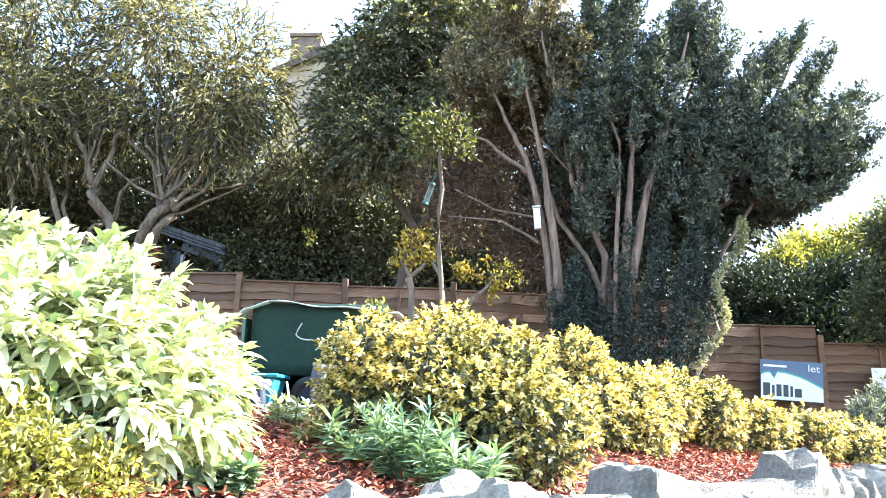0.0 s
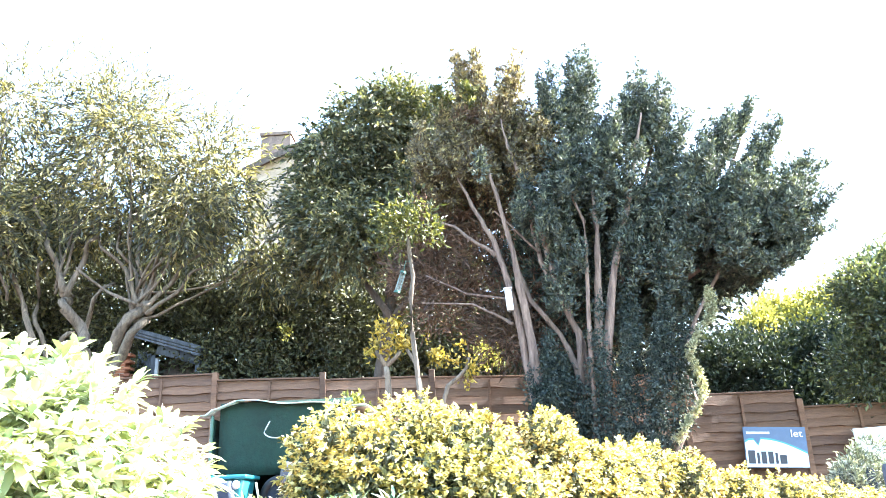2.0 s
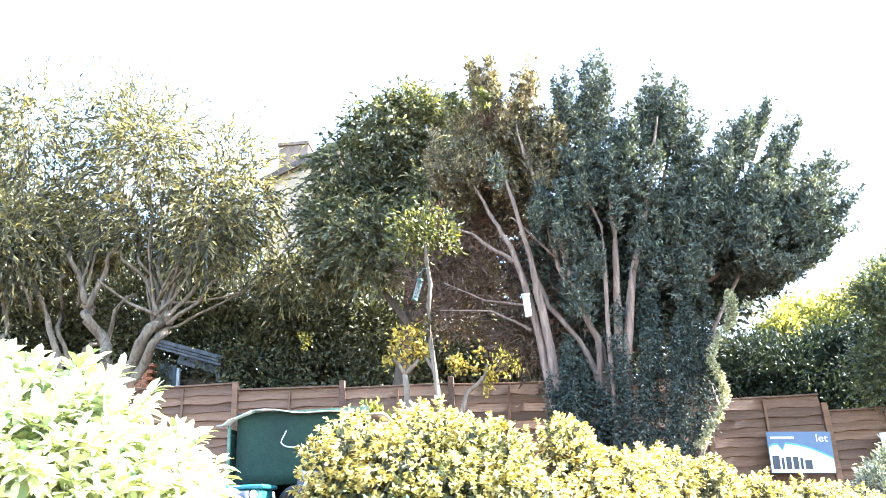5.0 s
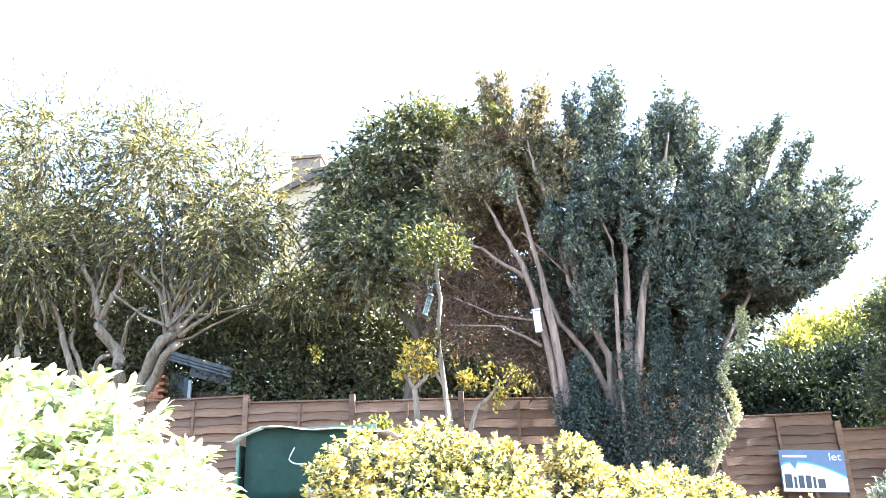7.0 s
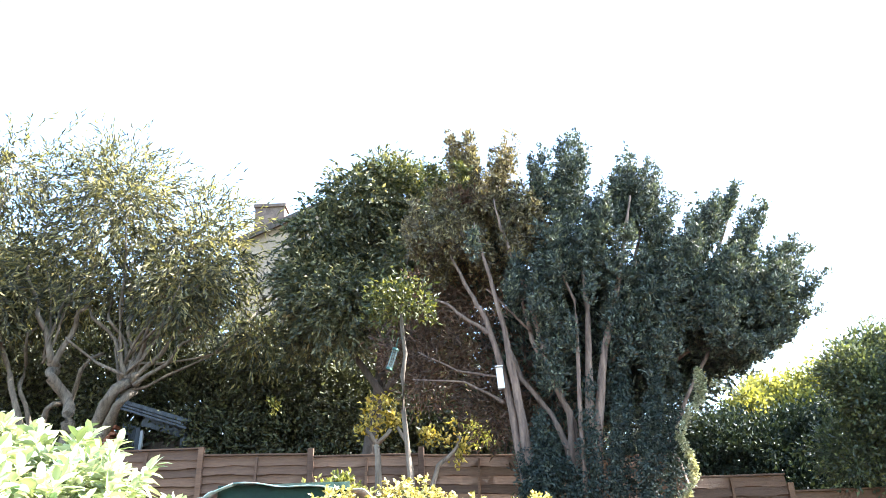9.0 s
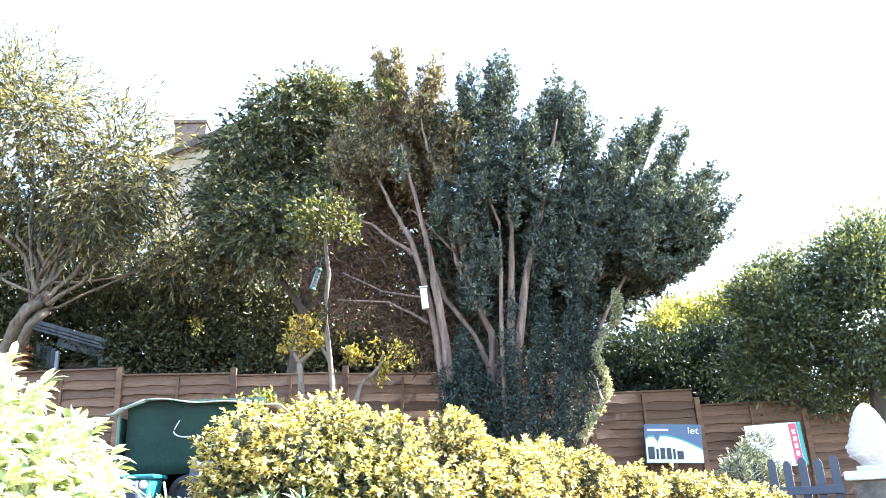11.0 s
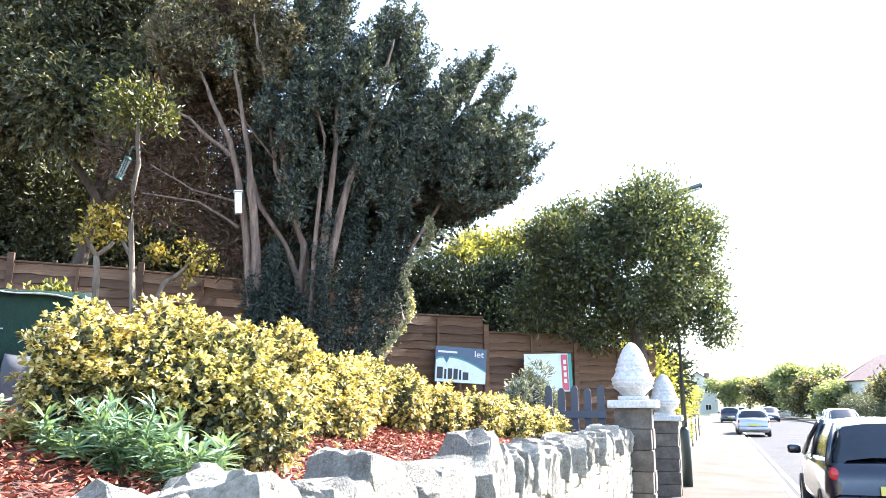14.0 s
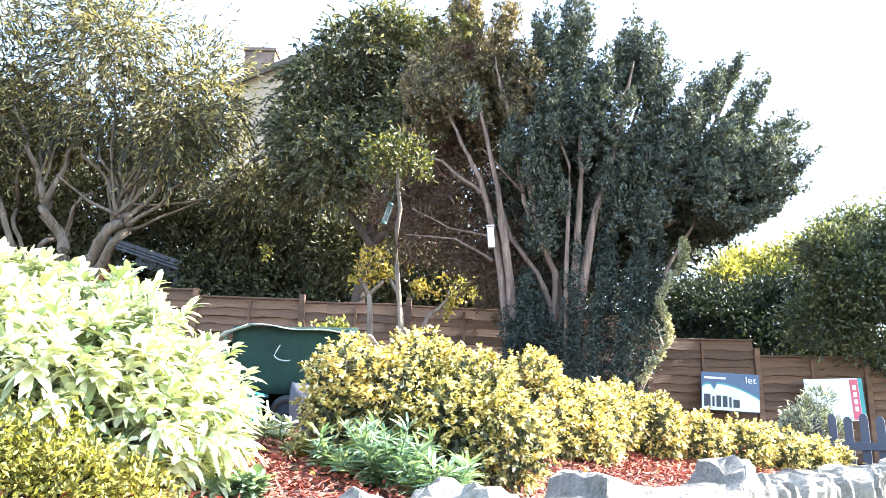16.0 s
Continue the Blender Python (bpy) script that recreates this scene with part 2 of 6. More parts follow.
def blades(points, heading, length, width, droop=0.2, spread=0.3, rng=RNG):
    """Longer leaves with a curved midrib: seven corners, six triangles."""
    n = len(points)
    d = unit(heading + spread * rng.normal(size=(n, 3)))
    side = unit(np.cross(d, np.array([0, 0, 1.0]) + 0.35 * rng.normal(size=(n, 3))))
    nrm = np.cross(side, d)
    ln = (length * rng.uniform(0.6, 1.25, n))[:, None]
    wd = (width * rng.uniform(0.75, 1.25, n))[:, None]
    def at(f):
        return points + d * ln * f - np.array([0, 0, 1.0]) * ln * droop * f * f
    v = np.stack([points, at(0.35) - side * wd / 2 + nrm * wd * 0.18, at(0.35), at(0.35) + side * wd / 2 + nrm * wd * 0.18,
                  at(0.72) - side * wd * 0.4 + nrm * wd * 0.1, at(0.72), at(0.72) + side * wd * 0.4 + nrm * wd * 0.1, at(1.0)], 1).reshape(-1, 3)
    k = 8 * np.arange(n)[:, None]
    f = np.concatenate([k + c for c in ([0, 2, 1], [0, 3, 2], [1, 2, 5], [1, 5, 4], [2, 3, 6], [2, 6, 5], [4, 5, 7], [5, 6, 7])], 0)
    return v, f


def lobes_points(lobes, clumps, per, tight, inner=0.45, rng=RNG, tall=1.0, flat=1.0, power=2.0):
    """Leaf places in clumps over ellipsoid lobes (x, y, z, radius): points and the way out of the crown."""
    lobes = np.array(lobes, float)
    weight = lobes[:, 3] ** power
    pick = rng.choice(len(lobes), clumps, p=weight / weight.sum())
    way = unit(rng.normal(size=(clumps, 3)))
    far = rng.uniform(inner, 1.0, clumps)[:, None] ** 0.6
    far *= 0.85 + 0.3 * rng.uniform(size=(clumps, 1))
    centre = lobes[pick, :3] + way * far * lobes[pick, 3:4] * np.array([1, flat, tall])
    pts = np.repeat(centre, per, 0) + rng.normal(size=(clumps * per, 3)) * tight * np.array([1, 1, 1.1])
    return pts, np.repeat(way, per, 0)

# ---- the lie of the land ----
# s runs along the street wall, u from its face into the garden.
WALL_O, WALL_D = Vector((0.74, 2.92, 0)), Vector((0.632, 0.775, 0)).normalized()
WALL_N = Vector((WALL_D.y, -WALL_D.x, 0))
WALL_TURN = math.degrees(math.atan2(WALL_D.y, WALL_D.x))
EYE = Vector((-0.05, 0.1, 1.52))


def at_wall(s, u, z=0.0):
    return WALL_O + WALL_D * s - WALL_N * u + Vector((0, 0, z))


def wall_su(x, y):
    p = Vector((x, y, 0)) - WALL_O
    return p.dot(WALL_D), -p.dot(WALL_N)


def land(x, y):
    s, u = wall_su(x, y)
    z = float(np.interp(u, [0, 0.7, 1.5, 2.2, 3, 6.6, 10.8, 20, 60], [1.1, 1.26, 1.42, 1.5, 1.56, 1.87, 2.15, 2.6, 2.7]))
    drive = min(max((s - 6.7) / 1.2, 0), 1) * min(max((3.2 - u) / 1.0, 0), 1)
    z = z * (1 - drive) + 0.05 * drive
    return z + 0.03 * noise.noise(Vector((x * 1.3, y * 1.3, 0)))


def strip(name, u0, u1, z0, z1, s0, s1, material, steps=1, label="", category=""):
    """A level strip along the street with a thickness."""
    bm = bmesh.new()
    for i in range(steps):
        a, b = s0 + (s1 - s0) * i / steps, s0 + (s1 - s0) * (i + 1) / steps
        m = pose(*at_wall((a + b) / 2, (u0 + u1) / 2, (z0 + z1) / 2), 0, 0, WALL_TURN)
        box_bm(b - a, abs(u1 - u0), z1 - z0, m, 0.0, bm)
    return tagged(part(name, bm, material), label, category, "", "structure")


bm = bmesh.new()
bmesh.ops.create_grid(bm, x_segments=60, y_segments=60, size=2500)
part("ground", bm, M_GRASS).location = (0, 0, -0.4)
tagged(bpy.data.objects["ground"], "rough dull green ground reaching to the horizon", "ground", "", "structure")
strip("pavement", -2.1, 0.3, -0.5, 0.0, -40, 160, M_PAVE, 1, "worn sunlit grey tarmac pavement beside the stone wall", "pavement")
strip("road", -9.0, -2.22, -0.5, -0.11, -60, 400, M_ROAD, 1, "grey asphalt street running straight away downhill", "road")
strip("pavement_far", -11.2, -9.12, -0.5, 0.0, -40, 160, M_PAVE, 1, "grey pavement on the other side of the street", "pavement")
kerb = thing("kerb", at_wall(0, -2.16, -0.05), "pale concrete kerb stones along the pavement edge", "kerb", kind="structure")
kerb_me = None
for i in range(60):
    if kerb_me is None:
        kb = part("kerb_stone", box_bm(0.9, 0.118, 0.42, None, 0.012), M_KERB, kerb)
        kerb_me = kb.data
    else:
        kb = hang(new("kerb_stone", kerb_me), kerb)
    kb.matrix_basis = pose(*at_wall(-6 + 0.915 * i, -2.16, -0.202), 0, 0, WALL_TURN)
strip("gutter_line", -2.5, -2.4, -0.2, -0.106, -20, 120, plain_mat("road_paint", (0.55, 0.53, 0.45), 0.7), 1, "worn pale line painted along the gutter", "road line")

# Garden bed, one sheet that climbs from the wall to beyond the fence.
vs, fs = [], []
NS, NU = 90, 70
for i in range(NS + 1):
    for j in range(NU + 1):
        s = -30 + 90 * (i / NS) ** 1.0
        u = 0.28 + 45 * (j / NU) ** 2
        p = at_wall(s, u)
        vs.append((p.x, p.y, land(p.x, p.y) - (0.0 if s < 60 else 0.3)))
for i in range(NS):
    for j in range(NU):
        a = i * (NU + 1) + j
        fs.append((a, a + NU + 1, a + NU + 2, a + 1))
garden = mesh_ob("garden_bed", vs, fs, M_SOIL, None, True)
tagged(garden, "sloping garden bed of dark soil under red bark mulch", "garden bed", "", "structure")

# ---- boundary wall ----
WALL_END = 7.02


def rough_stone(seed, sx, sy, sz, cuts=3, amount=0.16, peak=0.0):
    """A broken limestone block: a cut cube pushed about by noise, base at zero."""
    bm = bmesh.new()
    bmesh.ops.create_cube(bm, size=1.0)
    bmesh.ops.subdivide_edges(bm, edges=bm.edges[:], cuts=cuts, use_grid_fill=True)
    off = Vector((seed * 3.7, seed * 1.3, seed * 2.1))
    for v in bm.verts:
        p = v.co.copy()
        r = 0.84 + 0.16 * (0.75 / max(p.length, 0.3)) ** 1.0
        top = max(p.z, 0) * 2
        p.x *= r * (1 - 0.30 * top * peak)
        p.y *= r * (1 - 0.35 * top * peak)
        w = Vector((noise.noise(p * 1.9 + off) * 0.6, noise.noise(p * 1.9 + off + Vector((9, 0, 0))), noise.noise(p * 1.9 + off + Vector((0, 9, 0)))))
        w2 = Vector((noise.noise(p * 4.2 + off), noise.noise(p * 4.2 + off + Vector((5, 0, 0))), noise.noise(p * 4.2 + off + Vector((0, 5, 0)))))
        p += w * amount * 1.3 + w2 * amount * 0.45
        v.co = Vector((p.x * sx, p.y * sy, (p.z + 0.5) * sz))
    return bm


def hewn_stone(seed):
    """An angular upright block: the hull of scattered corners, edges worn, about one unit each way, base at zero."""
    r = np.random.default_rng(seed)
    bm = bmesh.new()
    for sx in (-0.5, 0.5):
        for sy in (-0.5, 0.5):
            bm.verts.new((sx * r.uniform(0.85, 1.02), sy * r.uniform(0.85, 1.05), 0))
            bm.verts.new((sx * r.uniform(0.8, 1.0), sy * r.uniform(0.88, 1.05), r.uniform(0.5, 0.8)))
    for k in range(6):
        bm.verts.new((r.uniform(-0.3, 0.34), (-0.46, 0.46)[k % 2] * r.uniform(0.5, 1.0), r.uniform(0.8, 1.06)))
    hull = bmesh.ops.convex_hull(bm, input=bm.verts[:])
    bmesh.ops.delete(bm, geom=[g for g in hull["geom_interior"] if isinstance(g, bmesh.types.BMVert)], context="VERTS")
    bmesh.ops.bevel(bm, geom=bm.edges[:], offset=0.016, segments=1, affect="EDGES", profile=0.6)
    bmesh.ops.triangulate(bm, faces=bm.faces[:])
    bmesh.ops.subdivide_edges(bm, edges=[e for e in bm.edges if e.calc_length() > 0.12], cuts=4)
    bmesh.ops.triangulate(bm, faces=bm.faces[:])
    off = Vector((seed * 3.7, seed * 1.3, seed * 2.1))
    for v in bm.verts:
        p = v.co * 3.0 + off
        q = v.co * 8.0 + off
        v.co += Vector((noise.noise(p), noise.noise(p + Vector((7, 0, 0))), noise.noise(p + Vector((0, 7, 0))))) * 0.045
        v.co += Vector((noise.noise(q), noise.noise(q + Vector((7, 0, 0))), noise.noise(q + Vector((0, 7, 0))))) * 0.045
        v.co += v.co.normalized() * (0.03 - 0.09 * abs(noise.noise(v.co * 6.0 - off)))
    return bm


wall = thing("wall_street", at_wall(0, 0.15, 0), "sunlit grey limestone garden wall with upright rough coping stones", "stone wall", kind="structure")
part("wall_core", box_bm(WALL_END + 14, 0.24, 1.06, pose(*at_wall((WALL_END - 14) / 2, 0.145, 0.53), 0, 0, WALL_TURN)), M_MORTAR, wall, "pale mortar core")
strip_rng = np.random.default_rng(3)
cope = []
for k in range(14):
    ob = part("coping_stone", hewn_stone(k + 1), M_STONE, None)
    cope.append(ob.data)
    bpy.data.objects.remove(ob)
BIG = [(0.3, 0.3), (0.22, 0.31), (0.33, 0.38), (0.35, 0.37), (0.3, 0.31), (0.24, 0.3), (0.38, 0.41), (0.24, 0.33), (0.22, 0.3), (0.22, 0.31), (0.2, 0.33), (0.24, 0.41), (0.22, 0.35)]
s, big = -9.0, 0
while s < WALL_END - 0.05:
    if s > -2.25 and big < len(BIG):
        wide, tall = BIG[big]
        big += 1
    else:
        wide = 0.4 if s < 0 else strip_rng.uniform(0.12, 0.22)
        tall = strip_rng.uniform(0.24, 0.34)
    ob = hang(new("coping_stone", cope[int(strip_rng.integers(14))]), wall)
    ob.matrix_basis = pose(*at_wall(s + wide / 2, 0.16 + strip_rng.uniform(-0.05, 0.06), 1.0), strip_rng.uniform(-6, 6), strip_rng.uniform(2, 12), WALL_TURN + strip_rng.uniform(-14, 14)) @ Matrix.Diagonal((wide * 1.0, strip_rng.uniform(0.3, 0.4), tall * 0.95, 1))
    s += wide

# ---- fence ----
FENCE_Y = 13.5
fence = thing("fence", (0, FENCE_Y, 1.9), "brown waney-lap wooden panel fence stepping down the slope", "fence")
slat_me = []
for k in range(5):
    rs = np.random.default_rng(50 + k)
    n = 14
    vs, fs = [], []
    ph = rs.uniform(0, 6)
    for i in range(n + 1):
        x = -0.93 + 1.86 * i / n
        wob = 0.012 * math.sin(i * 0.9 + ph) + rs.uniform(-0.008, 0.008)
        for yy, zz in ((-0.036, -0.08 + wob), (0.006, 0.095), (0.014, 0.095), (-0.006, -0.08)):
            vs.append((x, yy, zz))
    for i in range(n):
        for c in range(4):
            a, b = 4 * i + c, 4 * i + (c + 1) % 4
            fs.append((a, b, b + 4, a + 4))
    fs += [(0, 3, 2, 1), (4 * n, 4 * n + 1, 4 * n + 2, 4 * n + 3)]
    ob = mesh_ob("slat", vs, fs, M_FENCE)
    slat_me.append(ob.data)
    bpy.data.objects.remove(ob)
FENCE = [(-8.44, 4.02), (-6.52, 3.95), (-4.6, 3.83), (-2.68, 3.74), (-0.76, 3.69), (1.16, 3.55), (3.5, 3.16), (5.42, 2.88), (7.34, 2.62)]
for k, (x, top) in enumerate(FENCE):
    bm = box_bm(0.1, 0.1, 2.3, Matrix.Translation((0, 0, -1.08)), 0.008)
    ob = part("post", bm, M_FENCE, fence)
    ob.matrix_basis = pose(x, FENCE_Y - 0.03, top + 0.09, 0.6 * math.sin(k * 2.1), 0.7 * math.sin(k * 1.7), 0)
    nxt = FENCE[k + 1][0] if k + 1 < len(FENCE) else x + 1.92
    cx, wide = (x + nxt) / 2, nxt - x - 0.1
    drop = 0.5 * (FENCE[k + 1][1] - top) if k in (2, 3, 4) else 0.0
    lean = math.degrees(math.atan2(-drop, wide))
    for j in range(12):
        ob = hang(new("slat", slat_me[(j * 3 + k) % 5]), fence)
        ob.matrix_basis = pose(cx, FENCE_Y - 0.012 * (j % 2), top + drop / 2 - 0.09 - 0.148 * j, 0, lean, 0) @ Matrix.Diagonal((wide / 1.86 * 0.999, 1, 1, 1))
    for name, sx, sz, dx, dz in (("capping", wide, 0.03, 0, 0.02), ("batten", 0.045, 1.75, 0, -0.9)):
        ob = part(name, box_bm(sx, 0.05, sz, None, 0.005), M_FENCE, fence)
        ob.matrix_basis = pose(cx + dx, FENCE_Y - 0.035, top + drop / 2 + dz, 0, lean, 0)


def sized(lobes, y0, y1, depth=0.6, seed=1):
    """Lobes (x, z, radius) seen at the distance y0, set at the distance y1 with some depth."""
    r = np.random.default_rng(seed)
    k = (y1 - 0.1) / (y0 - 0.1)
    return [(x * k, y1 + r.uniform(-depth, depth), (z - 1.6) * k + 1.6, rad * k) for x, z, rad in lobes]


def crown(tree, name, lobes, clumps, per, tight, length, width, material, up=(0, 0, 0.3), curl=0.15, spread=0.6, inner=0.45, tall=1.0, seed=1, label="", flat=1.0, form=leaves, power=2.0):
    r = np.random.default_rng(seed)
    pts, out = lobes_points(lobes, clumps, per, tight, inner, r, tall, flat, power)
    v, f = form(pts, out + np.array(up), length, width, curl, spread, r)
    return fast_mesh(name, v, f, material, tree, "", label)


def wood(tree, name, runs, material, sides=8, wobble=0.04):
    for a, b, r0, r1, bend in runs:
        p, r = limb(a, b, r0, r1, wobble, 7, bend)
        part(name, tube(p, r, sides), material, tree, smooth=True)


def sprays(tree, name, lobes, n, per, span, droop, length, width, material, seed, up=(0, 0, 0), inner=0.35, label="", spread=0.35):
    """Leaves strung along short hanging twigs."""
    r = np.random.default_rng(seed)
    pts, out = lobes_points(lobes, n, 1, 0.05, inner, r)
    way = unit(out * np.array([1, 1, 0.6]) + np.array(up) + 0.45 * r.normal(size=pts.shape))
    k = np.tile(np.linspace(0.0, 1.0, per), n)[:, None]
    w, p0 = np.repeat(way, per, 0), np.repeat(pts, per, 0)
    reach = np.repeat(span * r.uniform(0.5, 1.3, (n, 1)), per, 0)
    down = np.array([0, 0, -1.0])
    pos = p0 + w * reach * k + down * droop * reach * k * k + r.normal(size=p0.shape) * 0.012
    v, f = leaves(pos, unit(w + 2 * droop * k * down), length, width, 0.12, spread, r)
    return fast_mesh(name, v, f, material, tree, "", label)


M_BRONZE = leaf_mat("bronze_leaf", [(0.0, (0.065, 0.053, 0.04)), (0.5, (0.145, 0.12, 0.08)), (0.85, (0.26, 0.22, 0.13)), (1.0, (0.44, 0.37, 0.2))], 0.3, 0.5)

# ---- big dark conifer in front of the fence ----
con = thing("conifer_tree", (1.7, 11.8, land(1.7, 11.8)), "huge dark multi-stemmed conifer with ragged plumes and ivy", "tree")
# Plumes: foot x, z, tip x, z, and half width.
GREEN = [(1.82, 7.0, 2.16, 8.85, 0.34), (1.49, 7.27, 1.47, 8.5, 0.18), (2.69, 6.93, 3.02, 8.32, 0.29), (3.01, 6.74, 3.39, 8.2, 0.26), (3.13, 6.35, 3.56, 7.41, 0.2), (4.05, 6.4, 4.24, 7.5, 0.26), (4.39, 6.9, 4.74, 7.72, 0.07), (4.42, 6.0, 4.95, 7.28, 0.29), (4.76, 5.33, 5.5, 6.68, 0.36),
         (4.86, 5.18, 5.56, 5.95, 0.28), (4.6, 4.95, 5.38, 5.42, 0.3), (4.2, 4.75, 4.95, 4.98, 0.3)]
MASS = [(3.59, 4.9, 3.87, 6.3, 0.42), (3.17, 5.1, 3.37, 6.6, 0.3), (1.63, 5.9, 1.61, 7.05, 0.38), (3.93, 4.75, 4.05, 5.6, 0.42), (2.62, 5.5, 2.25, 6.75, 0.3), (4.1, 5.4, 4.35, 6.4, 0.4), (4.55, 5.2, 4.9, 6.2, 0.4), (2.9, 4.9, 2.85, 6.3, 0.36), (2.2, 6.3, 2.42, 7.6, 0.28),
        (3.5, 5.9, 3.75, 6.9, 0.3), (4.0, 4.95, 4.5, 4.6, 0.28), (1.3, 5.2, 1.35, 6.3, 0.34), (2.4, 4.6, 2.5, 5.6, 0.3), (3.0, 4.4, 3.2, 5.4, 0.34), (1.35, 4.3, 1.45, 5.4, 0.24), (0.95, 5.6, 1.0, 6.5, 0.2)]
WARM = [(0.16, 8.1, -0.06, 8.9, 0.13), (0.37, 7.9, 0.26, 8.85, 0.19), (0.69, 7.6, 0.95, 8.85, 0.24), (0.75, 7.0, 0.5, 8.0, 0.3), (0.47, 6.2, 0.36, 7.1, 0.24), (1.0, 6.2, 0.85, 7.1, 0.22), (0.1, 6.5, 0.0, 7.5, 0.32), (-0.3, 6.3, -0.35, 7.3, 0.32), (1.15, 6.6, 1.2, 7.6, 0.26), (-0.6, 6.6, -0.66, 7.6, 0.3), (0.95, 6.9, 1.0, 7.9, 0.26), (1.35, 6.8, 1.38, 7.7, 0.22), (0.4, 7.2, 0.45, 8.1, 0.3), (-0.1, 7.2, -0.2, 8.0, 0.28)]
SUN_TONED = [(-0.32, 7.7, -0.37, 8.42, 0.22), (0.13, 7.75, 0.1, 8.2, 0.22), (0.96, 7.05, 1.1, 7.66, 0.22)]


def plume_fingers(plumes, count, copies, deep, rng, y=11.7):
    """Each plume is a sheaf of upright fingers; copies stand behind one another to give the crown its depth."""
    out = []
    for x0, z0, x1, z1, r in plumes:
        for c in range(copies):
            yc = y + (rng.uniform(-deep, deep) if copies == 1 else -deep + 2 * deep * c / (copies - 1) + rng.uniform(-0.1, 0.1))
            for q in range(count):
                a, spread = rng.uniform(0, 2 * math.pi), r * rng.uniform(0.3, 1.0)
                f0, f1 = rng.uniform(-0.15, 0.45), rng.uniform(0.55, 1.0)
                if q == 0:
                    spread, f0, f1 = 0.1 * r, 0.1, 1.0
                foot = (x0 + (x1 - x0) * f0 + 0.75 * spread * math.cos(a), yc + 0.75 * spread * math.sin(a), z0 + (z1 - z0) * f0)
                tip = (x0 + (x1 - x0) * f1 + spread * math.cos(a), yc + spread * math.sin(a), z0 + (z1 - z0) * f1 - 0.15 * spread)
                out.append((*foot, *tip, max(0.3 * r, 0.05) * rng.uniform(0.7, 1.3)))
    return np.array(out)


def finger_foliage(tree, name, fingers, density, per, tight, length, width, material, seed, label="", up=0.7):
    """Small tufts of scale leaves set round every finger, thinning to its tip."""
    r = np.random.default_rng(seed)
    span = np.linalg.norm(fingers[:, 3:6] - fingers[:, :3], axis=1)
    number = np.maximum((density * span * fingers[:, 6]).astype(int), 5)
    k = np.repeat(np.arange(len(fingers)), number)
    f = r.uniform(0, 1, len(k))[:, None]
    way = unit(r.normal(size=(len(k), 3)) * np.array([1, 1, 0.4]))
    girth = fingers[k, 6:7] * (1.0 - 0.75 * f ** 1.6) * r.uniform(0.55, 1.1, (len(k), 1))
    centre = fingers[k, :3] + (fingers[k, 3:6] - fingers[k, :3]) * f + way * girth
    pts = np.repeat(centre, per, 0) + r.normal(size=(len(k) * per, 3)) * tight
    head = np.repeat(unit(0.8 * way + np.array([0, 0, up]) + 0.3 * r.normal(size=way.shape)), per, 0)
    v, q = leaves(pts, head, length, width, 0.05, 0.5, r)
    return fast_mesh(name, v, q, material, tree, "", label)


rp = np.random.default_rng(17)
finger_foliage(con, "foliage", plume_fingers(GREEN, 13, 3, 0.45, rp), 190, 13, 0.028, 0.07, 0.028, M_CONIFER, 11)
finger_foliage(con, "dense_foliage", plume_fingers(MASS, 20, 3, 0.65, rp), 165, 13, 0.029, 0.075, 0.029, M_CONIFER, 19)
FRONT = [(1.62, 4.75, 1.66, 5.3, 0.13), (1.98, 5.45, 2.05, 6.1, 0.14), (2.28, 5.0, 2.35, 5.6, 0.12), (2.62, 6.2, 2.7, 6.8, 0.14), (1.5, 5.75, 1.5, 6.3, 0.14), (0.8, 5.5, 0.85, 6.1, 0.12), (0.25, 6.2, 0.2, 6.8, 0.14), (1.9, 6.2, 1.95, 6.9, 0.15)]
finger_foliage(con, "front_foliage", plume_fingers(FRONT, 8, 1, 0.08, rp, 10.85), 170, 12, 0.026, 0.065, 0.027, M_CONIFER, 29)
# Besides the bronze tone, sunlight is put into this leaf colour.
finger_foliage(con, "bronze_foliage", plume_fingers(WARM, 13, 3, 0.5, rp, 11.8), 150, 12, 0.03, 0.075, 0.029, M_BRONZE, 18, "bronze-green foliage, its colour warmed as if sunlit")
# These plumes take olive leaves to stand for sunlit tips.
finger_foliage(con, "sun_toned_foliage", plume_fingers(SUN_TONED, 10, 2, 0.25, rp, 11.5), 120, 8, 0.03, 0.07, 0.032, M_OLIVE, 20, "foliage coloured yellow-green to stand for sunlight", 0.2)
crown(con, "inner_foliage", sized([(3.2, 4.7, 0.8), (3.9, 5.1, 0.7), (4.5, 5.6, 0.6), (2.6, 4.5, 0.8), (2.6, 5.5, 0.6), (1.2, 5.0, 0.8), (0.4, 6.4, 0.5), (1.7, 5.5, 0.7), (3.4, 5.6, 0.6)], 11.6, 12.7, 0.3, 5), 3000, 10, 0.1, 0.13, 0.06, M_CONIFER, (0, 0, 0.5), 0.05, 0.6, 0.2, 1.1, 12)
crown(con, "shaded_foliage", [(1.55, 12.0, 4.6, 0.45), (2.05, 12.0, 4.2, 0.5), (1.6, 12.0, 3.6, 0.5), (2.3, 12.0, 5.2, 0.45), (1.9, 12.1, 5.9, 0.4), (1.3, 12.0, 5.6, 0.35), (2.5, 12.0, 6.1, 0.4), (1.2, 12.0, 3.2, 0.45)], 1500, 9, 0.06, 0.085, 0.042, M_CONIFER, (0, 0, 0.4), 0.05, 0.6, 0.2, 1.1, 26)
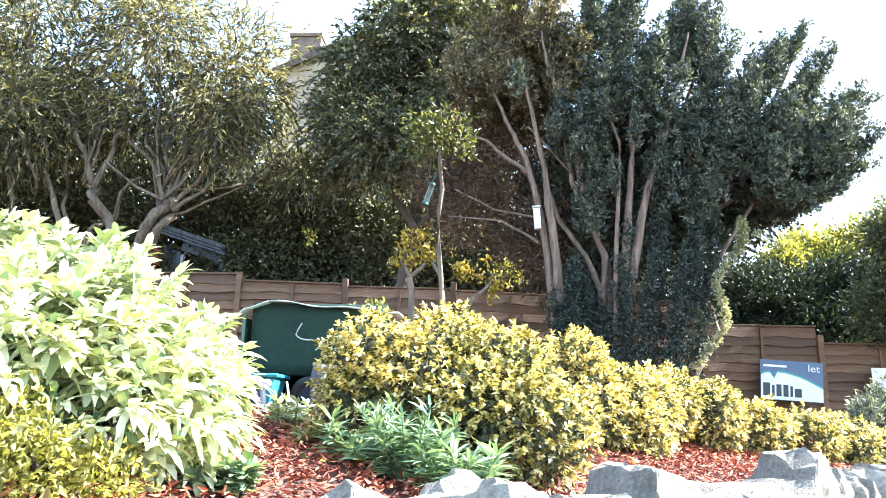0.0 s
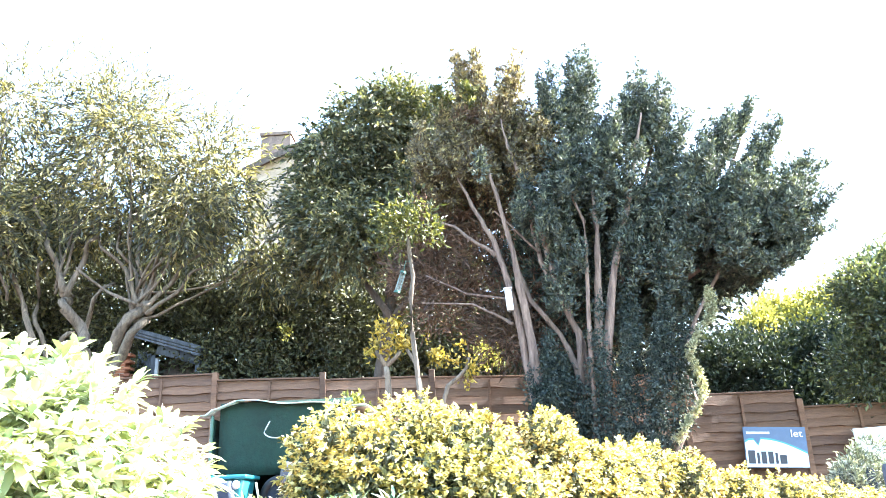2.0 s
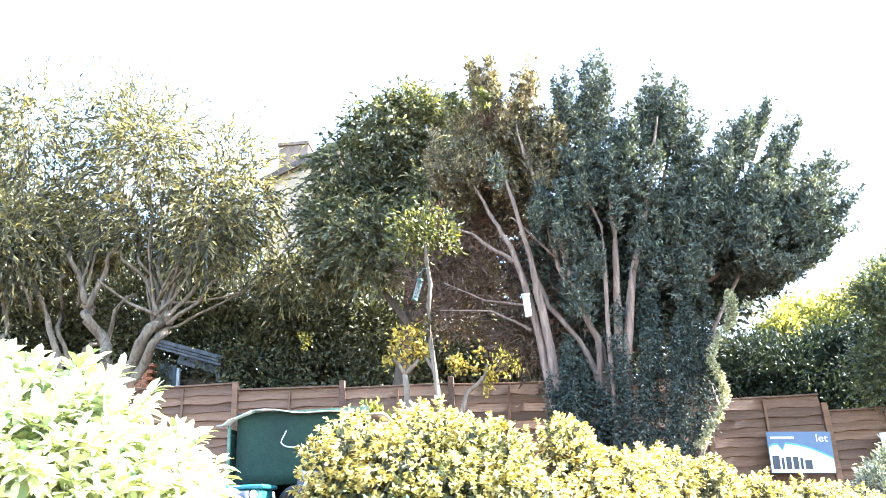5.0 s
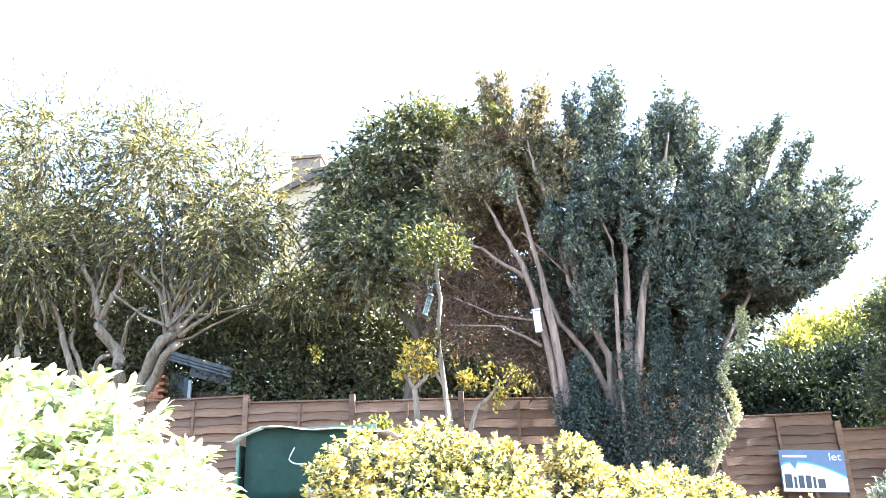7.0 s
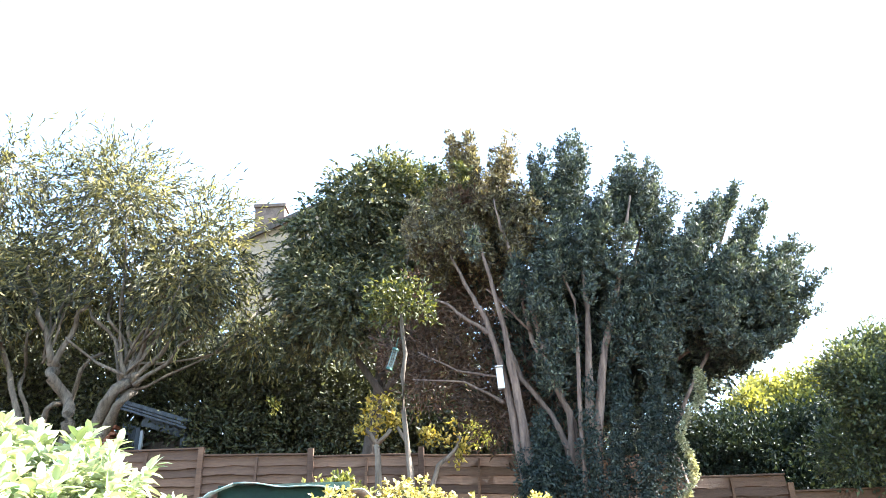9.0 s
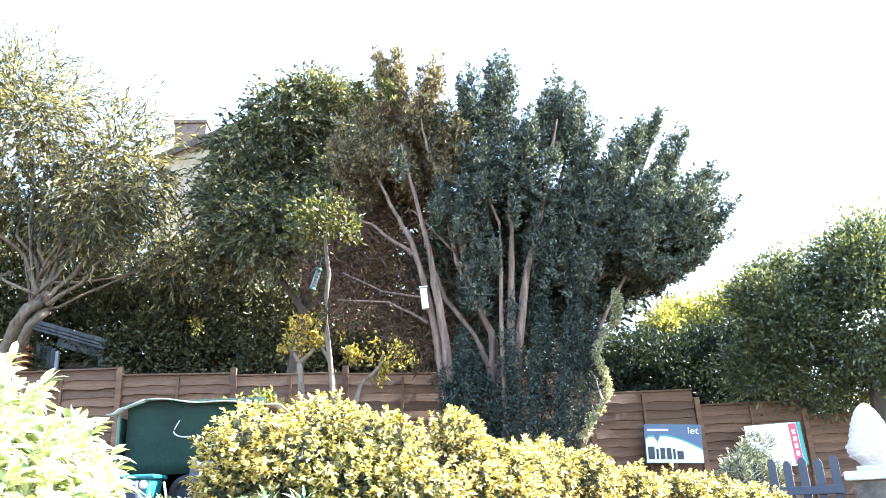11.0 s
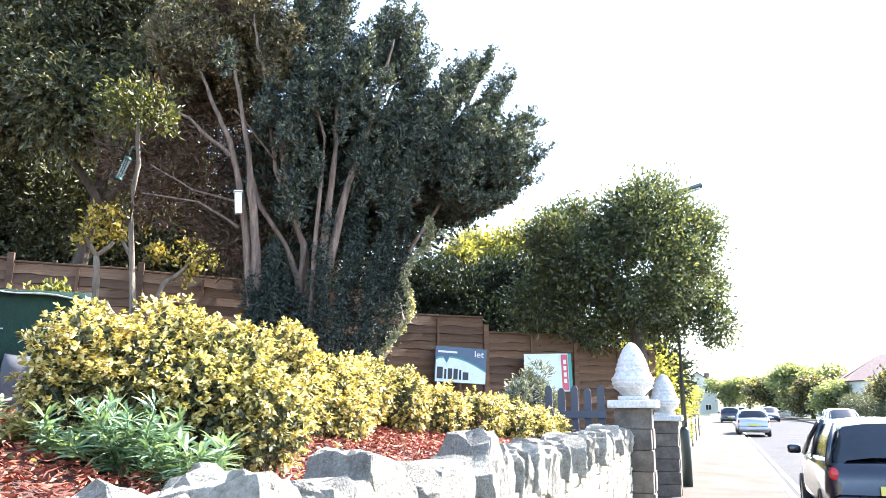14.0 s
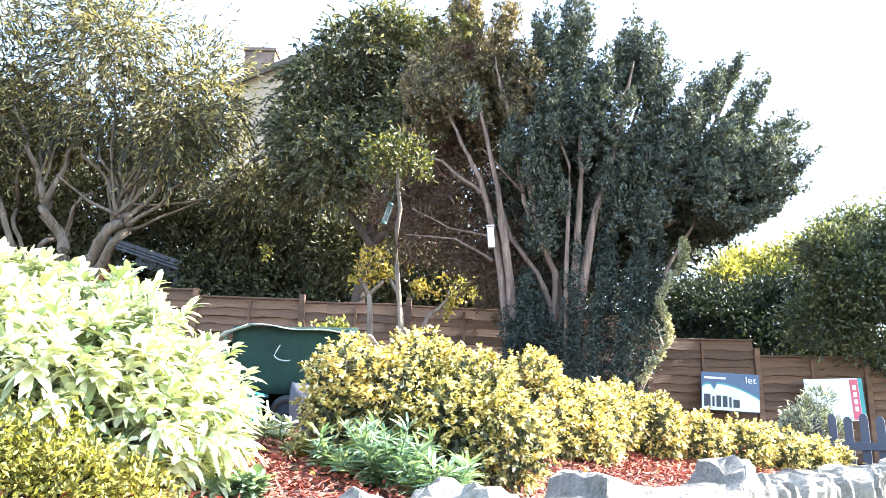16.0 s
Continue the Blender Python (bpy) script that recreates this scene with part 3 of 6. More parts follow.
# Sunlight on the creeper is put into this pale leaf colour.
M_PALE_LEAF = leaf_mat("sun_toned_leaf", [(0.0, (0.16, 0.17, 0.1)), (0.6, (0.36, 0.36, 0.24)), (1.0, (0.55, 0.54, 0.4))], 0.3, 0.5)
# Ivy hangs in upright swags: top x, z, foot x, z, half width.
IVY = [(1.14, 3.95, 1.0, 1.9, 0.3), (1.8, 4.4, 1.58, 1.9, 0.22), (2.42, 5.05, 2.09, 1.9, 0.26), (2.9, 4.9, 2.55, 1.9, 0.22), (3.2, 4.65, 2.85, 2.4, 0.16), (1.4, 3.3, 1.35, 1.9, 0.26), (2.15, 3.9, 1.85, 1.9, 0.24), (2.65, 4.0, 2.35, 1.9, 0.26), (1.55, 2.9, 1.3, 1.9, 0.3), (1.0, 3.3, 0.95, 1.9, 0.24), (1.25, 3.6, 1.15, 1.9, 0.22), (0.85, 2.9, 0.9, 1.9, 0.16), (0.82, 3.4, 0.84, 1.9, 0.17), (0.92, 3.15, 0.78, 1.9, 0.15), (1.1, 3.8, 1.0, 1.9, 0.2)]
ri = np.random.default_rng(27)
swags = []
for x1, z1, x0, z0, r in IVY:
    yc = 11.05 + ri.uniform(-0.12, 0.15)
    for q in range(9):
        a, w = ri.uniform(0, 2 * math.pi), r * ri.uniform(0.2, 0.75)
        top = z0 + (z1 - z0) * (1.0 if q < 2 else ri.uniform(0.55, 0.97))
        swags.append((x0 + w * math.cos(a), yc + w * math.sin(a), z0, x0 + (x1 - x0) * (top - z0) / (z1 - z0) + 0.6 * w * math.cos(a), yc + 0.6 * w * math.sin(a), top, r * 0.3))
finger_foliage(con, "ivy", np.array(swags), 260, 9, 0.034, 0.055, 0.03, M_IVY, 13, "dark ivy sheathing the stems", -0.5)
CREEP = [(2.68, 2.25), (2.9, 2.55), (3.14, 2.85), (3.12, 3.15), (3.0, 3.45), (3.2, 3.75), (3.42, 4.0), (3.46, 4.32)]
vine = [(a[0], 10.92, a[1], b[0], 10.92, b[1], 0.055) for a, b in zip(CREEP, CREEP[1:])] + [(3.38, 10.92, 3.9, 3.42, 10.92, 4.4, 0.07)]
finger_foliage(con, "sun_toned_creeper", np.array(vine), 2600, 8, 0.016, 0.038, 0.026, M_PALE_LEAF, 14, "creeper coloured pale as if sunlit on an outer stem", 0.1)
finger_foliage(con, "hanging_sprays", np.array([(3.6, 11.1, 4.35, 3.75, 11.0, 4.05, 0.07), (3.75, 11.1, 4.3, 3.98, 11.0, 4.0, 0.07), (3.95, 11.1, 4.4, 4.1, 11.0, 4.1, 0.06)]), 260, 8, 0.025, 0.05, 0.025, M_PALE_LEAF, 24, "pale drooping sprays at the crown's edge", -0.6)


def stem(points, r0, r1, y0=11.2, y1=11.6):
    """A stem through x, z points, thinning from r0 to r1 and leaning back from y0 to y1."""
    n = len(points) - 1
    pts, rad = [], []
    for i, (a, b) in enumerate(zip(points, points[1:])):
        for j in range(4 + (i == n - 1)):
            f = (i + j / 4) / n
            w = 0.012 if 0 < f < 1 else 0.0
            pts.append((a[0] + (b[0] - a[0]) * j / 4 + rp.uniform(-w, w), y0 + (y1 - y0) * f, a[1] + (b[1] - a[1]) * j / 4))
            rad.append(0.85 * (r0 + (r1 - r0) * f) * rp.uniform(0.9, 1.1))
    part("stem", tube(pts, rad, 8), M_BARK_RED, con, smooth=True)


stem([(1.75, 1.9), (1.84, 3.14), (2.14, 4.8), (2.43, 5.61), (2.72, 6.8), (2.84, 7.3)], 0.1, 0.014, 11.1, 11.0)
stem([(1.7, 1.9), (1.86, 4.3), (1.95, 5.3), (1.97, 6.0), (1.99, 6.5)], 0.085, 0.014, 11.1, 11.15)
stem([(1.6, 2.2), (1.70, 4.2), (1.75, 5.52), (1.62, 5.9), (1.47, 6.05)], 0.045, 0.012, 11.0, 10.9)
stem([(1.5, 1.9), (1.5, 3.41), (1.31, 3.93), (0.92, 4.48), (0.7, 5.2)], 0.06, 0.03, 11.3, 11.6)
stem([(1.55, 2.0), (1.56, 3.91), (1.32, 4.59), (1.11, 5.08), (1.0, 5.9)], 0.07, 0.035, 11.3, 11.5)
stem([(2.3, 4.7), (2.66, 5.17), (3.18, 5.62), (3.6, 6.4)], 0.05, 0.025, 11.5, 11.7)
stem([(2.6, 1.9), (2.9, 2.5), (3.13, 2.82), (2.99, 3.45), (3.5, 4.3), (4.1, 5.2)], 0.05, 0.03, 11.0, 11.7)
stem([(1.0, 1.9), (0.78, 3.43), (0.63, 4.55), (0.40, 5.41), (0.17, 5.87), (-0.1, 6.5)], 0.085, 0.025, 11.3, 11.3)
stem([(1.1, 1.9), (0.88, 3.48), (0.74, 4.64), (0.68, 5.17), (0.42, 6.41), (0.3, 7.0)], 0.1, 0.014, 11.2, 11.15)
stem([(1.35, 4.4), (1.12, 5.57), (0.89, 6.37), (0.72, 6.91), (0.64, 7.4)], 0.065, 0.014, 11.2, 11.1)
stem([(0.42, 5.15), (0.34, 5.25), (0.04, 5.46), (-0.2, 5.68), (-0.5, 5.8)], 0.045, 0.02, 11.3, 11.3)
stem([(0.62, 4.1), (0.5, 4.2), (0.03, 4.48), (-0.77, 4.56)], 0.035, 0.012, 11.4, 11.6)
stem([(0.66, 4.4), (0.58, 4.55), (-0.06, 4.7), (-0.69, 5.06)], 0.03, 0.012, 11.5, 11.8)
stem([(0.2, 6.6), (0.04, 7.09), (-0.07, 7.43)], 0.03, 0.015, 11.3, 11.3)
stem([(1.1, 5.2), (0.63, 5.72), (0.44, 5.9)], 0.025, 0.015, 11.4, 11.3)
stem([(1.7, 2.4), (1.63, 3.77), (1.33, 4.6), (1.21, 4.92)], 0.06, 0.035, 11.4, 11.6)
stem([(3.3, 4.9), (4.0, 5.9), (4.55, 7.0), (4.74, 7.5)], 0.05, 0.02, 11.9, 11.7)
stem([(3.4, 4.8), (4.4, 5.4), (5.2, 6.1)], 0.05, 0.02, 11.9, 11.7)
stem([(2.6, 5.0), (3.0, 6.6), (3.3, 7.6)], 0.05, 0.02, 11.9, 11.7)
dead = leaf_mat("dead_needles", [(0.0, (0.075, 0.052, 0.043)), (1.0, (0.23, 0.14, 0.105))], 0.2, 0.8)
crown(con, "dead_foliage", [(0.05, 11.3, 7.55, 0.16), (0.3, 11.3, 7.52, 0.16), (0.5, 11.3, 7.45, 0.14)], 70, 9, 0.05, 0.08, 0.03, dead, (0, 0, 0.4), 0.05, 0.6, 0.3, 0.6, 15, "patch of dead red-brown foliage")
crown(con, "dry_interior", [(0.2, 12.6, 5.4, 0.7), (-0.5, 12.8, 4.9, 0.6), (0.6, 12.5, 4.3, 0.7), (-0.9, 13.0, 5.6, 0.6), (1.2, 12.5, 5.0, 0.7), (1.6, 12.4, 4.0, 0.8), (0.5, 12.6, 6.2, 0.6), (-0.4, 12.8, 6.2, 0.6)], 2100, 8, 0.12, 0.16, 0.02, dead, (0, 0, 0.2), 0.05, 0.8, 0.1, 1.0, 16, "shaded dry brown twigs inside the tree")

# ---- round grey-green tree behind the fence ----
broad = thing("broadleaf_tree", (-2.0, 15.6, land(-2.0, 15.6)), "rounded grey-green broadleaf tree behind the wooden fence", "tree")
BRO = [(-1.3, 8.8, 0.6), (-1.86, 8.4, 0.62), (-2.5, 7.67, 0.6), (-2.5, 6.65, 0.7), (-1.67, 7.37, 0.8), (-0.8, 7.87, 0.7), (-0.22, 8.5, 0.5), (-0.65, 6.73, 0.8), (-2.9, 6.9, 0.45), (0.02, 7.45, 0.6), (-1.9, 6.06, 0.65), (-2.8, 6.1, 0.45), (0.3, 6.7, 0.5), (-0.4, 5.9, 0.6)]
sprays(broad, "crown", sized(BRO, 13, 14.7, 0.8, 6), 5600, 10, 0.36, 0.35, 0.12, 0.05, M_BROAD, 21, (0, 0, 0), 0.25)
crown(broad, "inner_leaves", [(x, y + 0.5, z - 0.1, q * 0.85) for x, y, z, q in sized(BRO, 13, 14.7, 0.8, 6)], 1700, 8, 0.12, 0.12, 0.055, M_BROAD, (0, 0, -0.3), 0.2, 0.7, 0.1, 1.0, 23)
# Olive leaves put sunlight into the colour of the crown's top.
crown(broad, "sun_toned_top", sized([(-0.75, 8.95, 0.3), (-1.2, 9.1, 0.3), (-0.3, 8.8, 0.3)], 13, 14.3, 0.3, 6), 200, 9, 0.09, 0.09, 0.035, M_OLIVE, (0.2, 0, 0.2), 0.15, 0.7, 0.3, 1.0, 22)
wood(broad, "trunk", [((-2.0, 15.6, 1.9), (-1.6, 14.9, 5.6), 0.16, 0.12, (-0.1, 0, 0)), ((-1.6, 14.8, 5.6), (-1.4, 14.7, 9.0), 0.12, 0.03, (0, 0, 0)), ((-1.5, 14.8, 5.0), (-3.0, 14.7, 7.2), 0.08, 0.03, (0, 0, 0)), ((-1.5, 14.8, 5.2), (0.2, 14.7, 7.6), 0.08, 0.03, (0, 0, 0))], M_BARK_DARK)

# ---- willow-leaved tree with pale forking limbs ----
wil = thing("willow_leaved_tree", (-7.8, 15, land(-7.8, 15)), "wide open tree with narrow drooping leaves and pale forking limbs", "tree")
WIL = [(-11.19, 10.0, 0.8), (-10.4, 8.55, 1.2), (-9.69, 10.0, 0.8), (-8.21, 10.1, 0.75), (-7.93, 9.04, 1.0), (-6.93, 9.3, 0.75), (-6.21, 8.5, 0.85), (-5.56, 8.4, 0.7), (-4.91, 8.0, 0.6), (-4.45, 7.2, 0.5), (-5.63, 7.38, 0.75), (-7.17, 7.9, 0.8), (-9.16, 8.18, 1.0), (-9.98, 7.45, 0.9), (-4.3, 6.6, 0.4), (-11.5, 7.5, 1.0)]
wl = [(x, 15 + 0.8 * math.sin(i * 2.3), z, r) for i, (x, z, r) in enumerate(WIL)]
sprays(wil, "crown", wl, 2250, 11, 0.62, 0.55, 0.17, 0.036, M_WILLOW, 31, (0, 0, -0.1), 0.25)
sprays(wil, "top_sprays", [(x, y, z + r * 0.6, r * 0.9) for x, y, z, r in wl[:9]], 520, 11, 1.0, 0.1, 0.16, 0.03, M_WILLOW, 32, (0.1, 0, 0.5), 0.5)
sprays(wil, "outer_foliage", [(-9.0, 15, 10.5, 0.4), (-8.1, 15, 10.7, 0.4), (-7.5, 15, 10.4, 0.4), (-6.7, 15, 10.1, 0.45), (-6.1, 15, 9.75, 0.4), (-5.5, 15, 9.5, 0.35), (-5.0, 15, 9.1, 0.35), (-10.0, 15, 10.6, 0.5), (-8.3, 15, 11.0, 0.35), (-7.4, 15, 10.8, 0.35)], 300, 9, 0.7, 0.2, 0.16, 0.028, M_WILLOW, 34, (0.2, 0, 0.4), 0.3)
# Leaves behind and below take a darker material to stand for shade.
crown(wil, "shade_toned_leaves", [(x, y + 0.7, z - 0.3, r * 0.85) for x, y, z, r in wl if z < 8.8], 1500, 8, 0.13, 0.15, 0.04, M_BROAD, (0, 0, -0.4), 0.2, 0.6, 0.2, 0.9, 33)


def bough(points, r0, r1, y=15.0):
    """A smooth limb through x, z points."""
    n = len(points) - 1
    pts, rad = [], []
    for i in range(4 * n + 1):
        f = i / 4
        k = min(int(f), n - 1)
        p = [np.array(points[min(max(k + d, 0), n)]) for d in (-1, 0, 1, 2)]
        h = f - k
        q = 0.5 * (2 * p[1] + (p[2] - p[0]) * h + (2 * p[0] - 5 * p[1] + 4 * p[2] - p[3]) * h * h + (3 * p[1] - p[0] - 3 * p[2] + p[3]) * h ** 3)
        pts.append((q[0], y + 0.25 * math.sin(1.3 * i + r0 * 40) * f / n, q[1]))
        rad.append(0.76 * (r0 + (r1 - r0) * f / n) * (1 + 0.06 * math.sin(2.1 * i)))
    part("limb", tube(pts, rad, 9), M_BARK_PALE, wil, smooth=True)


bough([(-8.0, 2.3), (-7.9, 4.3), (-7.83, 4.99), (-8.27, 5.73), (-8.4, 6.1)], 0.19, 0.13)
bough([(-8.4, 6.1), (-8.71, 6.87), (-9.02, 7.47), (-9.3, 8.4)], 0.1, 0.035)
bough([(-8.36, 6.01), (-8.06, 6.92), (-7.91, 7.4), (-7.7, 8.5)], 0.09, 0.03)
bough([(-8.4, 2.3), (-7.95, 3.9), (-7.48, 4.62), (-6.76, 5.63)], 0.24, 0.15)
bough([(-7.75, 2.3), (-7.4, 4.2), (-6.85, 5.1), (-6.6, 5.75)], 0.17, 0.1)
bough([(-6.76, 5.6), (-7.2, 6.58), (-7.81, 7.19), (-8.2, 8.2)], 0.07, 0.025)
bough([(-6.76, 5.6), (-6.76, 6.27), (-6.95, 7.1), (-7.0, 8.3)], 0.08, 0.03)
bough([(-6.74, 5.6), (-6.58, 6.35), (-6.31, 7.2), (-6.2, 8.4)], 0.08, 0.03)
bough([(-6.7, 5.6), (-6.17, 6.23), (-5.65, 6.8), (-5.0, 7.6)], 0.075, 0.025)
bough([(-6.64, 5.55), (-6.06, 5.99), (-5.54, 6.5), (-4.9, 6.9)], 0.065, 0.02)
bough([(-6.77, 5.72), (-7.43, 6.04), (-8.07, 6.55)], 0.05, 0.03, 14.8)
bough([(-6.72, 5.62), (-6.45, 6.5), (-5.9, 7.3), (-5.5, 8.3)], 0.06, 0.025, 15.1)
bough([(-6.8, 5.65), (-7.0, 6.5), (-7.45, 7.2), (-7.5, 8.3)], 0.06, 0.025, 15.1)
bough([(-8.7, 2.4), (-8.96, 4.97), (-9.52, 6.18), (-9.64, 7.2)], 0.11, 0.05, 15.2)
bough([(-8.75, 2.4), (-8.91, 4.97), (-9.26, 5.98), (-9.1, 7.0)], 0.08, 0.04, 15.4)
bough([(-8.9, 2.6), (-8.55, 4.95), (-8.1, 5.45), (-7.6, 6.4)], 0.1, 0.05, 15.3)
bough([(-10.1, 2.4), (-10.23, 5.22), (-10.37, 5.87), (-10.4, 7.8)], 0.11, 0.05, 15.3)

rw = np.random.default_rng(37)
wood(wil, "branch", [((-6.9 if x > -7.6 else (-8.6 if x > -9.4 else -9.6), 15, rw.uniform(5.4, 6.3) if x > -7.6 else rw.uniform(6.0, 6.8)), (x, y, z + 0.2 * r), 0.035, 0.012, (rw.uniform(-0.2, 0.2), 0, rw.uniform(-0.3, 0.0))) for x, y, z, r in wl], M_BARK_PALE, 6)

# ---- dark thicket behind everything ----
back = thing("thicket", (-3, 18, 2.4), "dense dark evergreen thicket behind the fence", "thicket", kind="stuff")
BCK = [(-12.14, 7.4, 1.7), (-10.5, 6.0, 1.7), (-12.5, 4.5, 1.8), (-6.27, 5.6, 1.1), (-5.49, 6.3, 1.1), (-4.4, 5.8, 1.1), (-3.34, 6.2, 1.2), (-2.3, 5.6, 1.2), (-0.72, 6.0, 1.1), (-0.03, 5.0, 1.0), (-5.19, 4.8, 1.0), (-3.6, 4.6, 0.9), (-2.3, 4.4, 1.0), (-1.0, 4.5, 1.0), (1.2, 5.2, 1.2), (2.5, 4.6, 1.2), (2.2, 6.4, 1.0), (-9.2, 4.4, 1.0), (-4.6, 3.4, 0.9), (-2.8, 3.3, 0.9), (-0.8, 3.3, 0.9), (0.8, 3.4, 0.9), (-8.0, 6.3, 1.2), (-9.6, 7.4, 1.2), (-7.2, 7.4, 1.1), (-5.6, 7.0, 0.9), (-4.2, 6.9, 0.8), (-11.5, 9.0, 1.2), (-8.4, 3.9, 0.8), (-2.6, 7.2, 0.9)]
bl = sized(BCK, 17, 17.6, 0.5, 8)
crown(back, "leaves", bl, 8500, 8, 0.13, 0.13, 0.065, M_BACK, (0, -0.2, 0), 0.15, 0.7, 0.3, 1.0, 41)
crown(back, "deep_leaves", [(x, y + 1.6, z - 0.3, r * 1.25) for x, y, z, r in bl], 6500, 8, 0.2, 0.22, 0.12, M_BACK, (0, -0.2, 0), 0.15, 0.7, 0.1, 1.0, 42)
tuft = [(-3.9, 15.6, 5.2, 0.12), (0.35, 14.3, 4.1, 0.2), (0.1, 14.3, 4.35, 0.15)]
crown(back, "pale_shoots", tuft, 36, 9, 0.06, 0.09, 0.045, M_GOLD, (0, -0.2, 0.2), 0.1, 0.7, 0.3, 1.0, 43)

# ---- trees to the street side ----
# Shade over these shrubs is put into the leaf colour.
M_SHADE_LEAF = leaf_mat("shade_toned_leaf", [(0.0, (0.022, 0.034, 0.026)), (0.7, (0.045, 0.062, 0.045)), (1.0, (0.09, 0.115, 0.06))], 0.1, 0.55, 0.25)
rback = thing("shrub_belt", (6, 16.3, 1.4), "mixed shrubs coloured dark for shade, crowding behind the lower fence", "shrubs", kind="stuff")
RB = [(5.3, 4.2, 0.8), (5.76, 3.7, 0.8), (6.43, 3.8, 0.9), (7.12, 3.9, 0.9), (4.6, 3.6, 0.7), (3.7, 3.6, 0.8), (4.2, 4.4, 0.6), (7.6, 3.0, 0.9), (6.2, 2.9, 0.9), (4.8, 2.9, 0.8), (8.3, 3.4, 0.8), (9.4, 2.6, 0.9), (10.4, 2.4, 0.9), (11.3, 2.2, 0.8), (9.0, 1.4, 0.8), (10.4, 1.2, 0.8), (5.0, 3.9, 0.8), (6.9, 4.1, 0.75), (7.7, 4.2, 0.8), (5.9, 4.0, 0.75)]
crown(rback, "leaves", sized(RB, 16, 16.2, 0.6, 9), 8500, 8, 0.1, 0.11, 0.06, M_SHADE_LEAF, (0, -0.2, 0.1), 0.15, 0.7, 0.2, 1.0, 51)
gold = thing("golden_tree", (7.8, 19.5, 1.8), "sunlit yellow-green tree glowing behind darker shrubs", "tree")
crown(gold, "crown", sized([(7.6, 5.7, 0.6), (6.9, 5.3, 0.5), (8.4, 5.6, 0.65), (9.0, 5.85, 0.6), (9.5, 5.4, 0.7), (8.2, 4.9, 0.8), (7.2, 4.7, 0.7)], 19, 19.5, 0.5, 10), 2300, 9, 0.13, 0.13, 0.075, M_GOLD, (0.2, 0, 0.2), 0.15, 0.7, 0.3, 1.0, 52)
wood(gold, "trunk", [((7.8, 19.5, 1.3), (7.9, 19.5, 5.5), 0.15, 0.05, (0.1, 0, 0))], M_BARK_DARK)
lau = thing("evergreen_oak", (8.4, 13.0, land(8.4, 13.0)), "rounded dense evergreen tree with light glinting through", "tree")
LAU = [(10.09, 4.6, 1.5), (8.91, 5.6, 0.95), (10.34, 6.1, 0.9), (11.3, 5.5, 0.9), (11.75, 4.3, 0.75), (8.3, 4.7, 0.75), (10.88, 3.9, 1.0), (11.95, 3.4, 0.5), (9.22, 3.8, 1.0), (7.85, 3.9, 0.75), (9.6, 5.6, 0.9), (8.0, 5.3, 0.7)]
crown(lau, "crown", sized(LAU, 15.5, 12.9, 0.6, 12), 8500, 8, 0.085, 0.085, 0.045, M_LAUREL, (0, 0, 0.2), 0.12, 0.7, 0.3, 0.95, 53)
wood(lau, "trunk", [((8.4, 13.0, -0.2), (8.4, 12.9, 3.2), 0.17, 0.12, (0.1, 0, 0)), ((8.4, 12.9, 3.0), (7.6, 12.9, 4.8), 0.09, 0.04, (0, 0, 0)), ((8.4, 12.9, 3.0), (9.3, 12.9, 4.8), 0.09, 0.04, (0, 0, 0))], M_BARK_DARK)

# ---- garden plants ----


def closer(lobes, k, k1=None):
    """Lobes drawn in towards the street, by k at the first and k1 at the last."""
    out = []
    for i, (x, y, z, r) in enumerate(lobes):
        f = k + ((k1 or k) - k) * i / max(len(lobes) - 1, 1)
        p = EYE + (Vector((x, y, z)) - EYE) * f
        out.append((p.x, p.y, p.z, r * f))
    return out


def rosettes(lobes, shoots, per, length, width, span, rng, up=(0, 0, 0.4), inner=0.8, droop=0.25, open_out=0.9, power=2.0):
    """Shoots ending in whorls of leaves, the upper ones upright, the lower spread wide."""
    base, out = lobes_points(lobes, shoots, 1, 0.015, inner, rng, power=power)
    head = unit(out + np.array(up) + 0.3 * rng.normal(size=out.shape))
    side = unit(np.cross(head, rng.normal(size=head.shape)))
    other = np.cross(head, side)
    k = np.tile(np.arange(per), shoots)
    f = (k / max(per - 1, 1))[:, None]
    turn = (2.4 * k + np.repeat(rng.uniform(0, 6.28, shoots), per))[:, None]
    hd, sd, ot = (np.repeat(q, per, 0) for q in (head, side, other))
    around = np.cos(turn) * sd + np.sin(turn) * ot
    pts = np.repeat(base, per, 0) + hd * span * f
    way = unit(hd * (0.15 + 1.1 * f) + around * open_out * (1.15 - 0.6 * f))
    return blades(pts, way, length, width, droop, 0.12, rng)


sage = thing("felted_shrub", (-1.5, 2.55, land(-1.5, 2.55)), "big sunlit shrub with long pale felted leaves", "shrub")
SG = [(-2.25, 3.6, 1.95, 0.42), (-1.8, 3.5, 1.85, 0.4), (-1.4, 3.45, 1.62, 0.36), (-1.22, 3.15, 1.5, 0.26), (-1.75, 2.95, 1.65, 0.4), (-2.7, 3.3, 1.95, 0.5), (-2.2, 3.0, 1.8, 0.45), (-1.5, 3.2, 1.75, 0.32), (-1.3, 2.95, 1.5, 0.22)]
SG = [(x - 0.06, y, z - 0.01, q - 0.06) for x, y, z, q in closer(SG, 0.75)]
r = np.random.default_rng(61)
v, f = rosettes(SG, 1150, 12, 0.088, 0.026, 0.06, r, (0.15, -0.1, 0.45), 0.75, 0.35, 0.8)
fast_mesh("foliage", v, f, M_SAGE, sage)
